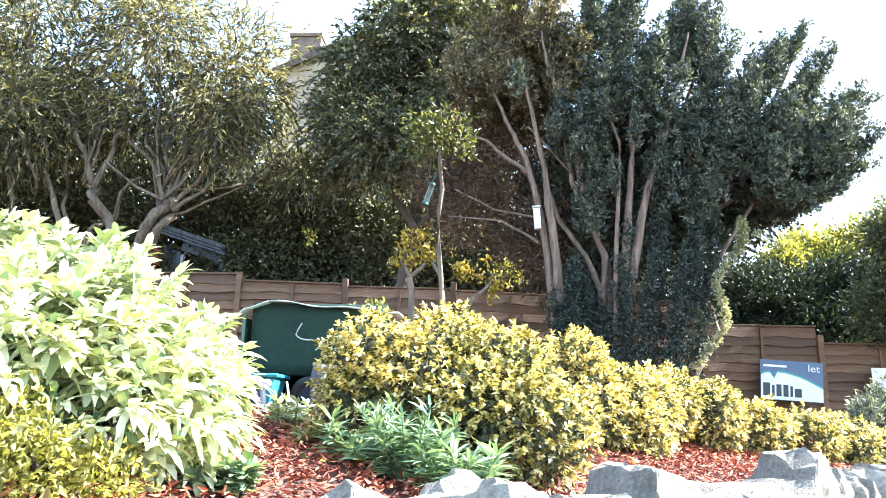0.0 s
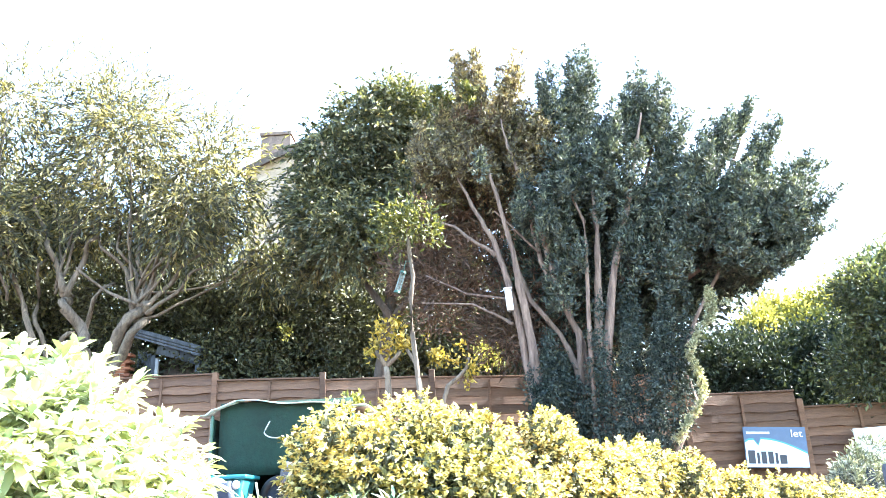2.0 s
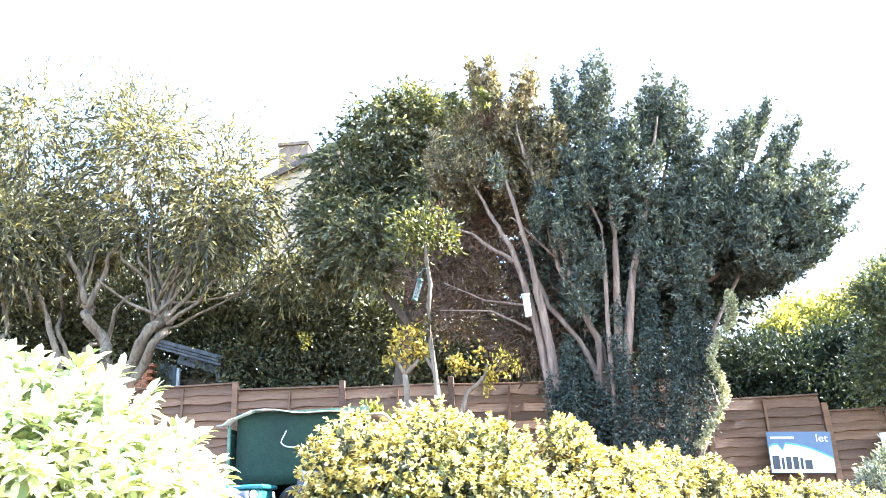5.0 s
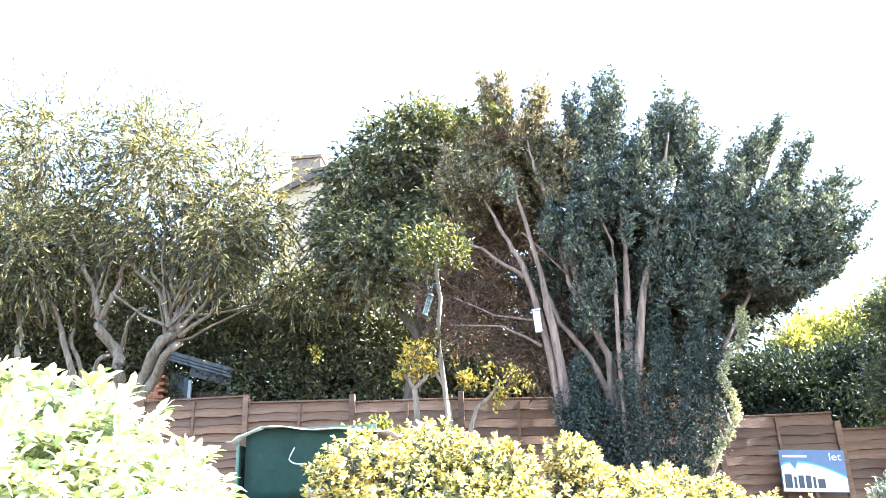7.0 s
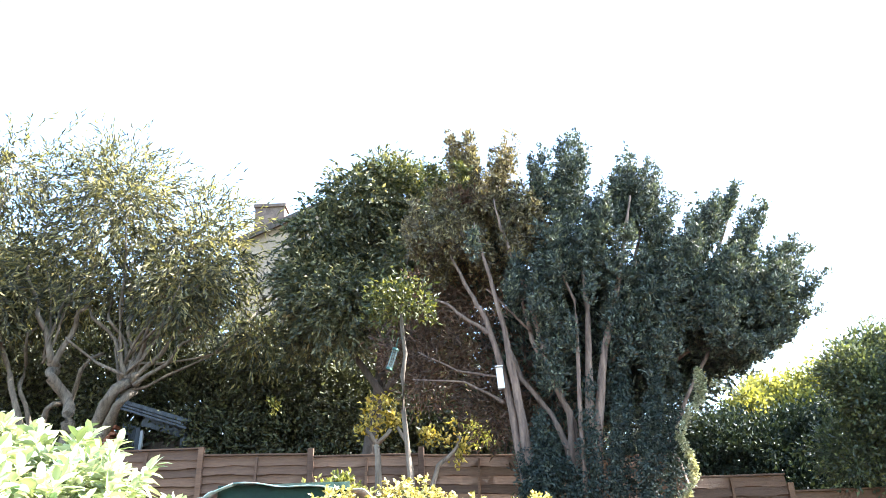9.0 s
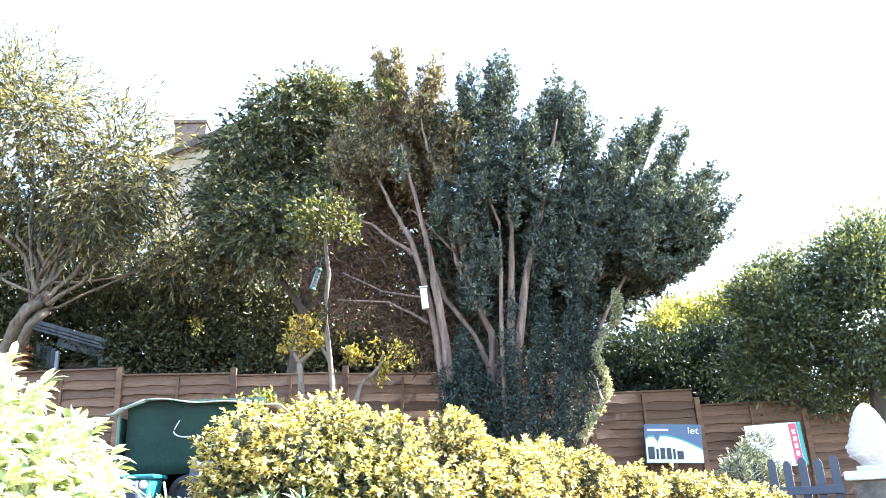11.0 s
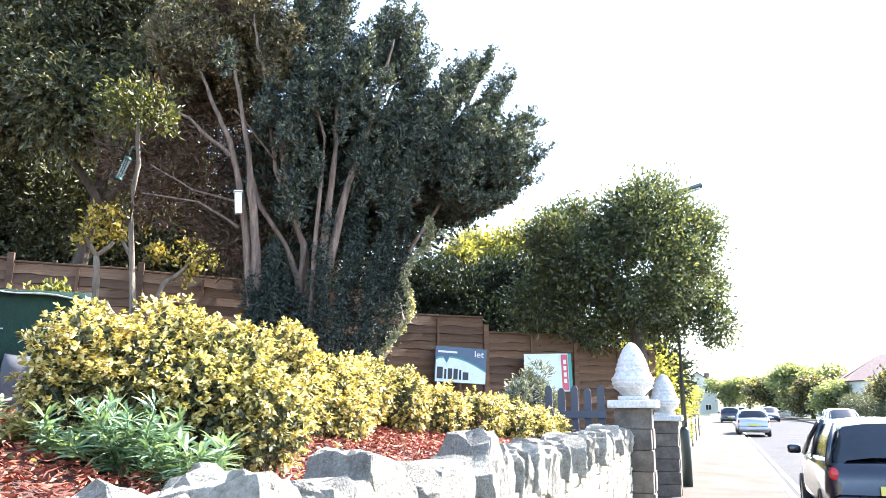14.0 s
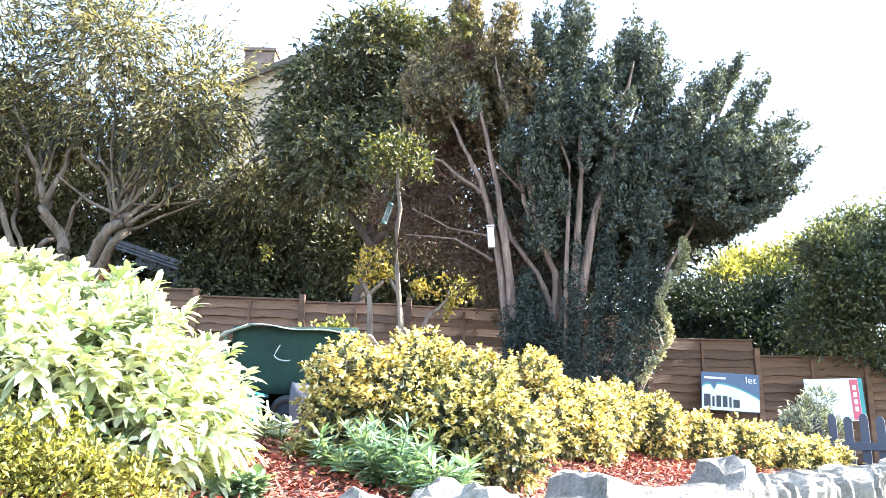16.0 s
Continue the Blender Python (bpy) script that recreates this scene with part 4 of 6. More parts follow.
# Inner leaves borrow the darker spurge green to stand for shade.
pts, out = lobes_points(SG, 260, 9, 0.04, 0.2, r)
v, f = blades(pts, unit(out + np.array([0, 0, 0.3])), 0.075, 0.02, 0.3, 0.6, r)
fast_mesh("inner_foliage", v, f, M_SPURGE, sage)
wood(sage, "stem", [((-1.5, 2.55, land(-1.5, 2.55) - 0.02), (x, y, z), 0.016, 0.008, (0, 0, 0.05)) for x, y, z, q in SG], M_BARK_DARK, 6)


def shrub(name, lobes, clumps, per, tight, length, width, material, label, seed, inner=0.6, up=(0.1, 0, 0.4)):
    cx, cy = sum(l[0] for l in lobes) / len(lobes), sum(l[1] for l in lobes) / len(lobes)
    g = land(cx, cy)
    t = thing(name, (cx, cy, g), label, "shrub")
    if material is M_HEDGE:
        v, f = rosettes(lobes, int(clumps * 0.72), 10, length, width, length * 0.9, np.random.default_rng(seed), up, 0.72, 0.15, power=1.3)
        fast_mesh("foliage", v, f, material, t)
    else:
        crown(t, "foliage", lobes, clumps, per, tight, length, width, material, up, 0.2, 1.0, inner, 1.0, seed)
    # Inner leaves take a dark material that stands for shade inside the shrub.
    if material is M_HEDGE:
        crown(t, "shaded_foliage", [(x, y, z - 0.03, q * 0.8) for x, y, z, q in lobes], clumps // 2, 8, 0.022, 0.032, 0.021, M_BACK, up, 0.2, 1.0, 0.5, 1.0, seed + 200, "leaves inside the shrub coloured dark for shade")
    wood(t, "stem", [((cx + 0.3 * (x - cx), cy + 0.3 * (y - cy), land(cx + 0.3 * (x - cx), cy + 0.3 * (y - cy)) - 0.02), (x, y, z + 0.1), 0.016, 0.006, (0, 0, -0.05)) for x, y, z, q in lobes], M_BARK_DARK, 6)
    return t


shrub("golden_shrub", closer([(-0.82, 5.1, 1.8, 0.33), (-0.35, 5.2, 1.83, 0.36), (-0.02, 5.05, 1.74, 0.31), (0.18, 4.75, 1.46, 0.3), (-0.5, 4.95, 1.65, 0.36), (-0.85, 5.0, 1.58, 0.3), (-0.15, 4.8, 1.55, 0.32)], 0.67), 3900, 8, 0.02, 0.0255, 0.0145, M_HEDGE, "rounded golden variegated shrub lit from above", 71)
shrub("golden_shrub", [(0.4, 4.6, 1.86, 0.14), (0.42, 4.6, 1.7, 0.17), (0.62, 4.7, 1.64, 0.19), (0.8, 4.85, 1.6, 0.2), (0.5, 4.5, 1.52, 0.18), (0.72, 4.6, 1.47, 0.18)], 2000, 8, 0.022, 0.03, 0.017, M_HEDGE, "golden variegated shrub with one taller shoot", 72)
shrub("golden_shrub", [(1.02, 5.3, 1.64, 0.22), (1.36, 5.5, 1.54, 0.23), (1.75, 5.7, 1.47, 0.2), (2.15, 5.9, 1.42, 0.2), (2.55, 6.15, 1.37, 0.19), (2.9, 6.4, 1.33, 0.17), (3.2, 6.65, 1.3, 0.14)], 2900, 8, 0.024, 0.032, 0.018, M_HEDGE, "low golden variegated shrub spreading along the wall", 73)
M_SILVER = leaf_mat("silver_leaf", [(0.0, (0.12, 0.14, 0.11)), (0.6, (0.26, 0.28, 0.23)), (1.0, (0.5, 0.52, 0.46))], 0.25, 0.6, 0.3)
shrub("silver_shrub", [(4.25, 9.3, 1.7, 0.25), (4.4, 9.3, 1.95, 0.15), (4.1, 9.2, 1.55, 0.25), (4.5, 9.35, 1.6, 0.2)], 420, 8, 0.03, 0.07, 0.013, M_SILVER, "small silvery shrub beside the gate", 74)
shrub("weed_clump", closer([(-1.42, 2.5, 1.32, 0.13), (-1.55, 2.5, 1.43, 0.14), (-1.25, 2.6, 1.3, 0.1), (-1.68, 2.4, 1.42, 0.15), (-1.5, 2.45, 1.25, 0.13)], 0.79), 620, 8, 0.02, 0.024, 0.012, M_GOLD, "yellowing weedy plant at the shrub's foot", 75)

# ---- small trees in the bed ----
pole = thing("lollipop_tree", (-0.74, 10, land(-0.74, 10)), "thin crooked bare trunk with a small round sunlit crown", "tree")
part("trunk", tube([(-0.72, 10, land(-0.74, 10) - 0.05), (-0.7, 10, 2.7), (-0.74, 10, 3.2), (-0.79, 10, 3.7), (-0.8, 10, 4.2), (-0.76, 10, 4.5), (-0.8, 10, 4.85), (-0.82, 10, 5.2)], [0.04, 0.036, 0.034, 0.032, 0.032, 0.03, 0.03, 0.018]), M_BARK_PALE, pole, smooth=True)
crown(pole, "crown", [(-0.84, 10, 5.2, 0.24), (-1.05, 10, 5.15, 0.2), (-0.55, 10, 5.3, 0.2), (-0.75, 10, 5.55, 0.18), (-0.95, 10, 5.4, 0.2), (-1.1, 10, 5.35, 0.16), (-0.5, 10, 5.15, 0.16)], 120, 9, 0.07, 0.095, 0.034, M_OLIVE, (0, 0, 0.2), 0.1, 0.7, 0.3, 1.0, 81)


def pollard(stems, tips, seed, label, thick=0.045, clumps=8):
    """Short stems through x, z points, with leaf tufts at their ends."""
    x, z = stems[0][0]
    t = thing("pollarded_tree", (x, 10.2, land(x, 10.2)), label, "tree")
    part("trunk", tube([(x, 10.2, land(x, 10.2) - 0.05)] + [(a, 10.2, b) for a, b in stems[0]], [thick * 1.15] + [thick * (1 - 0.12 * i) for i in range(len(stems[0]))]), M_BARK_PALE, t, smooth=True)
    for line in stems[1:]:
        part("limb", tube([(a, 10.2, b) for a, b in line], [thick * (0.72 - 0.1 * i) for i in range(len(line))]), M_BARK_PALE, t, smooth=True)
    crown(t, "foliage", tips, clumps * len(tips), 7, 0.04, 0.07, 0.042, M_AMBER, (0, 0, 0.3), 0.1, 0.7, 0.2, 1.0, seed)
    return t


M_AMBER = leaf_mat("amber_leaf", [(0.0, (0.14, 0.11, 0.02)), (0.6, (0.42, 0.32, 0.06)), (1.0, (0.62, 0.48, 0.16))], 0.45, 0.5)
pollard([[(-1.14, 2.81), (-1.15, 3.17), (-1.17, 3.34)], [(-1.17, 3.34), (-1.26, 3.49), (-1.32, 3.56)], [(-1.17, 3.34), (-1.03, 3.47), (-0.98, 3.54)]], [(-1.29, 10.2, 3.62, 0.10), (-1.11, 10.2, 3.55, 0.08), (-0.98, 10.2, 3.65, 0.09), (-1.19, 10.2, 3.86, 0.13), (-0.97, 10.2, 3.92, 0.11), (-1.36, 10.2, 3.49, 0.06)], 82, "short pale pollarded trunk with amber sprouting leaves")
pollard([[(-0.70, 2.78), (-0.72, 3.07), (-0.78, 3.37), (-0.89, 3.56)]], [(-0.92, 10.2, 3.63, 0.06)], 83, "slim bent pollarded stem with few leaves", 0.034)
pollard([[(-0.45, 2.77), (-0.36, 3.05), (-0.21, 3.16), (-0.11, 3.27), (-0.07, 3.41)]], [(-0.59, 10.2, 3.65, 0.07), (-0.49, 10.2, 3.43, 0.08), (-0.31, 10.2, 3.38, 0.06), (-0.10, 10.2, 3.54, 0.08), (-0.07, 10.2, 3.27, 0.07), (-0.09, 10.2, 3.11, 0.06)], 84, "small leaning tree with bright yellow leaf tufts", 0.034, 6)

# Feeder on the crooked trunk, white nest tube on the conifer.
M_GREEN_PAINT = plain_mat("green_paint", (0.03, 0.09, 0.06), 0.4)
M_WHITE = plain_mat("white_plastic", (0.75, 0.75, 0.72), 0.4)
M_WIRE = plain_mat("galvanised_wire", (0.16, 0.2, 0.18), 0.5, 0.4)
feeder = thing("bird_feeder", (-0.93, 9.93, 4.35), "small grey-green wire bird feeder hanging from the trunk", "bird feeder")
fm = pose(-0.93, 9.93, 4.42, 0, 18, 0)
for k in range(8):
    a = k * math.pi / 4
    part("wire", tube([fm @ Vector((0.035 * math.cos(a), 0.035 * math.sin(a), -0.13)), fm @ Vector((0.035 * math.cos(a), 0.035 * math.sin(a), 0.13))], [0.0035, 0.0035], 5), M_WIRE, feeder)
for name, z in (("tray", -0.14), ("lid", 0.14)):
    bm = bmesh.new()
    bmesh.ops.create_cone(bm, cap_ends=True, segments=14, radius1=0.046, radius2=0.04, depth=0.03, matrix=fm @ Matrix.Translation((0, 0, z)))
    part(name, bm, M_GREEN_PAINT, feeder)
part("hook", tube([(-0.88, 9.95, 4.6), (-0.85, 9.95, 4.72), (-0.79, 9.98, 4.72)], [0.006] * 3, 5), M_GREEN_PAINT, feeder)
box = thing("nest_box", (0.56, 11.2, 4.3), "narrow white box fixed to a conifer stem", "nest box")
bxm = pose(0.57, 11.22, 4.43, 0, -4, 0)
part("body", box_bm(0.1, 0.09, 0.32, bxm, 0.01), M_WHITE, box)
part("roof", box_bm(0.125, 0.12, 0.02, bxm @ Matrix.Translation((0, -0.01, 0.175)), 0.005), M_WHITE, box)

# ---- fabric shelter and plastic tub ----
# Sheets are coloured darker for shade, the faded roof paler for sunlight.
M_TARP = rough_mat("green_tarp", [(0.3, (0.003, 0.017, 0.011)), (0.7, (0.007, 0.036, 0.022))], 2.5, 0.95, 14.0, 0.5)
M_TARP_TOP = rough_mat("sun_toned_faded_tarp", [(0.35, (0.2, 0.32, 0.25)), (0.6, (0.6, 0.64, 0.6))], 5.0, 0.6, 25.0, 0.4)
shelter = thing("scooter_shelter", (-1.55, 7.3, land(-1.55, 7.3)), "dark green fabric shelter, its faded sagging roof coloured pale for sunlight", "shelter")
sx0, sx1, sy0, sy1 = -2.16, -0.9, 7.0, 8.1
sz = 2.42


def sheet(name, corner, u, w, n, k, sag, material, seed):
    """A hanging sheet with folds, 8 mm thick."""
    cu, uu, ww = Vector(corner), Vector(u), Vector(w)
    nn = uu.cross(ww).normalized()
    vs, fs = [], []
    for i in range(n + 1):
        for j in range(k + 1):
            a, b = i / n, j / k
            off = sag * math.sin(math.pi * a) * math.sin(math.pi * min(b, 1)) + 0.02 * noise.noise(Vector((a * 4 + seed, b * 2, seed)))
            vs.append(cu + uu * a + ww * b + nn * off)
    for i in range(n):
        for j in range(k):
            q = i * (k + 1) + j
            fs.append((q, q + k + 1, q + k + 2, q + 1))
    ob = mesh_ob(name, vs, fs, material, shelter, True)
    sol = ob.modifiers.new("thick", "SOLIDIFY")
    sol.thickness = 0.008
    return ob


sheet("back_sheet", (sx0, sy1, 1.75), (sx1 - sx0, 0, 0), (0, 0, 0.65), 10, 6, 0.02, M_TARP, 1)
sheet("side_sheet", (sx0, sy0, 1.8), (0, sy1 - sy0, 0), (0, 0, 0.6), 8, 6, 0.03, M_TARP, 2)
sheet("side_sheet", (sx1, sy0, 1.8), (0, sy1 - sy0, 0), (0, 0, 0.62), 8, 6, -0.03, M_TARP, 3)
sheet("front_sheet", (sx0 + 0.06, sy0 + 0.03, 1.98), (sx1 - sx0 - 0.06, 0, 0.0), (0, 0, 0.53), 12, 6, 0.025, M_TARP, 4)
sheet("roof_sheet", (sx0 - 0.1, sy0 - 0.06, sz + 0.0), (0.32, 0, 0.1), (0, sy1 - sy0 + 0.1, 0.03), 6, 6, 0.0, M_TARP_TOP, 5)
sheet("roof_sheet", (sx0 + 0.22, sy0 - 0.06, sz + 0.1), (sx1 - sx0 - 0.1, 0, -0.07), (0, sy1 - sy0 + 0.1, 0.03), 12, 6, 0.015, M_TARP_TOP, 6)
for x, y in ((sx0, sy0), (sx1, sy0), (sx0, sy1), (sx1, sy1)):
    part("pole", tube([(x, y, land(x, y) - 0.03), (x, y, sz)], [0.016, 0.016], 8), M_GREEN_PAINT, shelter)
M_SHEEN = plain_mat("pale_grey_plastic", (0.4, 0.42, 0.4), 0.5)
M_CYAN = plain_mat("turquoise_paint", (0.02, 0.2, 0.24), 0.35)
M_BLACK = plain_mat("black_rubber", (0.02, 0.02, 0.022), 0.6)
M_NAVY = plain_mat("dark_fabric", (0.02, 0.035, 0.06), 0.7)
gz = land(-1.95, 6.8)
tub = thing("plastic_tub", (-1.95, 6.8, gz), "turquoise plastic tub draped with dark cloth under the shelter", "tub")


def wheel_bm(centre, axis, radius, width, tyre=True):
    bm = bmesh.new()
    q = Vector(axis).to_track_quat("Z", "Y").to_matrix().to_4x4()
    m = Matrix.Translation(centre) @ q
    prof = [(0.62, -0.5), (0.92, -0.5), (1.0, -0.25), (1.0, 0.25), (0.92, 0.5), (0.62, 0.5)] if tyre else [(0.05, -0.3), (0.5, -0.34), (0.64, -0.42), (0.64, 0.42), (0.5, 0.34), (0.05, 0.3)]
    n = 24
    rings = [[bm.verts.new(m @ Vector((radius * r * math.cos(2 * math.pi * i / n), radius * r * math.sin(2 * math.pi * i / n), w * width))) for r, w in prof] for i in range(n)]
    for i in range(n):
        a, b = rings[i], rings[(i + 1) % n]
        for j in range(len(prof)):
            bm.faces.new((a[j], a[(j + 1) % len(prof)], b[(j + 1) % len(prof)], b[j]))
    return bm


bm = box_bm(0.46, 0.36, 0.3, pose(-1.97, 6.8, gz + 0.15), 0.03)
for v in bm.verts:
    if v.co.z < gz + 0.1:
        v.co.x = -1.97 + (v.co.x + 1.97) * 0.85
        v.co.y = 6.8 + (v.co.y - 6.8) * 0.85
part("tub_body", bm, M_CYAN, tub, smooth=True)
part("rim", box_bm(0.52, 0.42, 0.035, pose(-1.97, 6.8, gz + 0.305), 0.012), M_CYAN, tub, smooth=True)
part("cloth", rough_stone(78, 0.24, 0.1, 0.27, 4, 0.06, 0.3), M_NAVY, tub, "dark cloth hanging over the tub", True).matrix_basis = pose(-1.93, 6.6, gz + 0.0)
for x in (-1.88, -1.79):
    bm = bmesh.new()
    bmesh.ops.create_uvsphere(bm, u_segments=14, v_segments=8, radius=0.035, matrix=pose(x, 6.58, gz + 0.24) @ Matrix.Diagonal((1, 0.5, 1, 1)))
    part("knob", bm, M_WHITE, tub, "round white knob", True)
drum = thing("cable_loop", (-1.45, 6.72, gz), "pale loop of cable lying before the shelter", "cable")
part("cable", tube([(-1.66, 6.7, gz + 0.3), (-1.62, 6.66, gz + 0.16), (-1.5, 6.64, gz + 0.1), (-1.36, 6.68, gz + 0.12)], [0.01] * 4, 6), M_WHITE, drum)
tyre = thing("wheel", (-1.5, 6.85, gz), "dark rubber wheel leaning in the shelter mouth", "wheel")
part("tyre", wheel_bm((-1.5, 6.9, gz + 0.17), (0.2, 1, 0.2), 0.18, 0.08), M_BLACK, tyre, smooth=True)
part("hub", wheel_bm((-1.5, 6.9, gz + 0.17), (0.2, 1, 0.2), 0.18, 0.07, False), M_NAVY, tyre)
sack = thing("sack", (-1.32, 6.85, land(-1.32, 6.85)), "grey bulging sack leaning in the shelter mouth", "sack")
part("sack_body", rough_stone(77, 0.3, 0.28, 0.48, 4, 0.08, 0.5), plain_mat("grey_cloth", (0.08, 0.085, 0.095), 0.9), sack, smooth=True).matrix_basis = pose(-1.32, 6.85, land(-1.32, 6.85) - 0.02)
stake = thing("garden_hose", (-1.62, 6.97, 2.2), "pale bent hose hooked on the shelter front", "hose")
part("hose", tube([(-1.62 - 0.05 * math.sin(0.45 * k) + 0.016 * max(k - 3, 0), 6.93, 2.34 - 0.042 * k + 0.003 * k * k) for k in range(9)], [0.006] * 9, 7), M_SHEEN, stake)

# The shelter and what stands in its mouth are small: set them near the street.
for root, kz in ((shelter, 0.72), (tub, 0.6), (drum, 0.6), (tyre, 0.6), (sack, 0.6), (stake, 0.6)):
    p = EYE + (root.location - EYE) * 0.6 - Vector((0.09, 0, 0))
    root.scale = (0.6, 0.6, kz)
    root.location = (p.x, p.y, land(p.x, p.y) if root is not stake else 1.9)

# ---- signs against the fence ----
M_SLATE = plain_mat("slate_blue_board", (0.07, 0.12, 0.2), 0.5)
M_PALE = plain_mat("pale_board", (0.7, 0.78, 0.78), 0.5)
M_TEAL = plain_mat("teal_band", (0.05, 0.3, 0.28), 0.5)
M_RED = plain_mat("red_band", (0.6, 0.1, 0.14), 0.5)
M_INK = plain_mat("ink", (0.02, 0.025, 0.035), 0.5)


def slab(name, outline, z_off, thick, material, parent, m, label=""):
    """A flat plate from an outline in the sign's own plane."""
    bm = bmesh.new()
    a = [bm.verts.new(m @ Vector((x, -z_off, y))) for x, y in outline]
    b = [bm.verts.new(m @ Vector((x, -z_off + thick, y))) for x, y in outline]
    bm.faces.new(a)
    bm.faces.new(b[::-1])
    for i in range(len(a)):
        bm.faces.new((a[i], b[i], b[(i + 1) % len(a)], a[(i + 1) % len(a)]))
    bmesh.ops.recalc_face_normals(bm, faces=bm.faces[:])
    return part(name, bm, material, parent, label)


def rect(x0, y0, x1, y1):
    return [(x0, y0), (x1, y0), (x1, y1), (x0, y1)]


sm = pose(4.81, 13.2, 2.25, 0, 3, 0) @ Matrix.Diagonal((1, 1, 0.87, 1))
sign = thing("letting_board", (4.81, 13.2, land(4.81, 13.2)), "slate blue letting board with a pale curved panel", "sign")
slab("board", rect(-0.5, -0.37, 0.5, 0.37), 0.0, 0.012, M_SLATE, sign, sm)
arc = [(-0.49, -0.36), (0.49, -0.36), (0.49, -0.12)] + [(0.49 - 0.72 * k / 8, -0.12 + 0.26 * math.sin(math.pi / 2 * k / 8)) for k in range(1, 9)] + [(-0.28, 0.02), (-0.35, 0.13), (-0.43, 0.12), (-0.49, 0.08)]
slab("teal_edge", [(x, y + 0.035 if y > -0.3 else y) for x, y in arc], 0.006, 0.004, M_TEAL, sign, sm)
slab("pale_panel", arc, 0.012, 0.004, M_PALE, sign, sm, "pale curved panel")
for x0, x1, y0, y1 in ((-0.46, -0.35, -0.3, -0.06), (-0.32, -0.28, -0.3, -0.1), (-0.25, -0.17, -0.3, -0.08), (-0.14, -0.06, -0.3, -0.08), (-0.03, 0.01, -0.3, -0.1), (0.04, 0.15, -0.3, -0.14)):
    slab("lettering_bar", rect(x0, y0, x1, y1), 0.018, 0.004, M_INK, sign, sm)
slab("small_bar", rect(-0.45, 0.24, -0.08, 0.28), 0.008, 0.004, M_WHITE, sign, sm)
txt = bpy.data.curves.new("let", "FONT")
txt.body, txt.size, txt.extrude = "let", 0.19, 0.003
tob = bpy.data.objects.new("let", txt)
scene.collection.objects.link(tob)
tme = bpy.data.meshes.new_from_object(tob)
bpy.data.objects.remove(tob)
tme.materials.clear()
tme.materials.append(M_WHITE)
word = hang(new("word", tme), sign)
word.matrix_basis = sm @ pose(0.25, -0.012, 0.19, 90, 0, 0)
part("stake", box_bm(0.05, 0.04, 1.5, pose(4.81, 13.235, 1.8), 0.004), M_FENCE, sign)
sm2 = pose(6.6, 13.2, 2.14, 0, -2, 0)
sign2 = thing("sale_board", (6.6, 13.2, land(6.6, 13.2)), "white board with a red band and teal edge", "sign")
slab("board", rect(-0.5, -0.36, 0.5, 0.36), 0.0, 0.012, M_PALE, sign2, sm2)
slab("red_panel", rect(0.28, -0.34, 0.42, 0.34), 0.006, 0.004, M_RED, sign2, sm2, "red band with pale marks")
slab("teal_panel", rect(0.43, -0.36, 0.5, 0.36), 0.006, 0.004, M_TEAL, sign2, sm2)
for k in range(4):
    slab("lettering_bar", rect(0.32, -0.2 + 0.12 * k, 0.38, -0.12 + 0.12 * k), 0.012, 0.004, M_WHITE, sign2, sm2)
part("stake", box_bm(0.05, 0.04, 1.4, pose(6.6, 13.235, 1.6), 0.004), M_FENCE, sign2)

# ---- gate piers ----
M_PIER = rough_mat("pier_stone", [(0.3, (0.09, 0.075, 0.06)), (0.7, (0.2, 0.17, 0.14))], 6.0, 0.9, 40.0, 0.6, piece=0.25)
M_CAP = rough_mat("pale_cast_stone", [(0.25, (0.42, 0.41, 0.38)), (0.6, (0.62, 0.6, 0.56)), (0.8, (0.5, 0.48, 0.42))], 8.0, 0.85, 40.0, 0.5)


def finial_bm(height, radius):
    """A pine cone of overlapping scales on a ring of leaves."""
    bm = bmesh.new()
    nu, nv = 60, 66
    rings = []
    for j in range(nv + 1):
        f = j / nv
        if f < 0.16:
            r = 0.58 + 0.34 * (f / 0.16) ** 1.5
        else:
            g = (f - 0.16) / 0.84
            r = max(math.cos(g * math.pi / 2) ** 0.55 * (0.9 + 0.14 * math.sin(min(g * 3.2, 1.0) * math.pi)), 0.02)
        ring = []
        for i in range(nu):
            a = 2 * math.pi * i / nu
            rr = r
            if f > 0.18:
                row = f * 11
                sc = abs(math.sin(6 * a + (int(row) % 2) * math.pi / 2))
                rr = r * (0.96 + 0.06 * sc * abs(math.sin(math.pi * (row % 1))) ** 0.7)
            else:
                rr = r * (0.94 + 0.14 * abs(math.sin(4 * a)) * f / 0.16)
            ring.append(bm.verts.new((rr * radius * math.cos(a), rr * radius * math.sin(a), f * height)))
        rings.append(ring)
    for a, b in zip(rings, rings[1:]):
        for i in range(nu):
            bm.faces.new((a[i], a[(i + 1) % nu], b[(i + 1) % nu], b[i]))
    bm.faces.new(rings[0][::-1])
    bm.faces.new(rings[-1])
    return bm


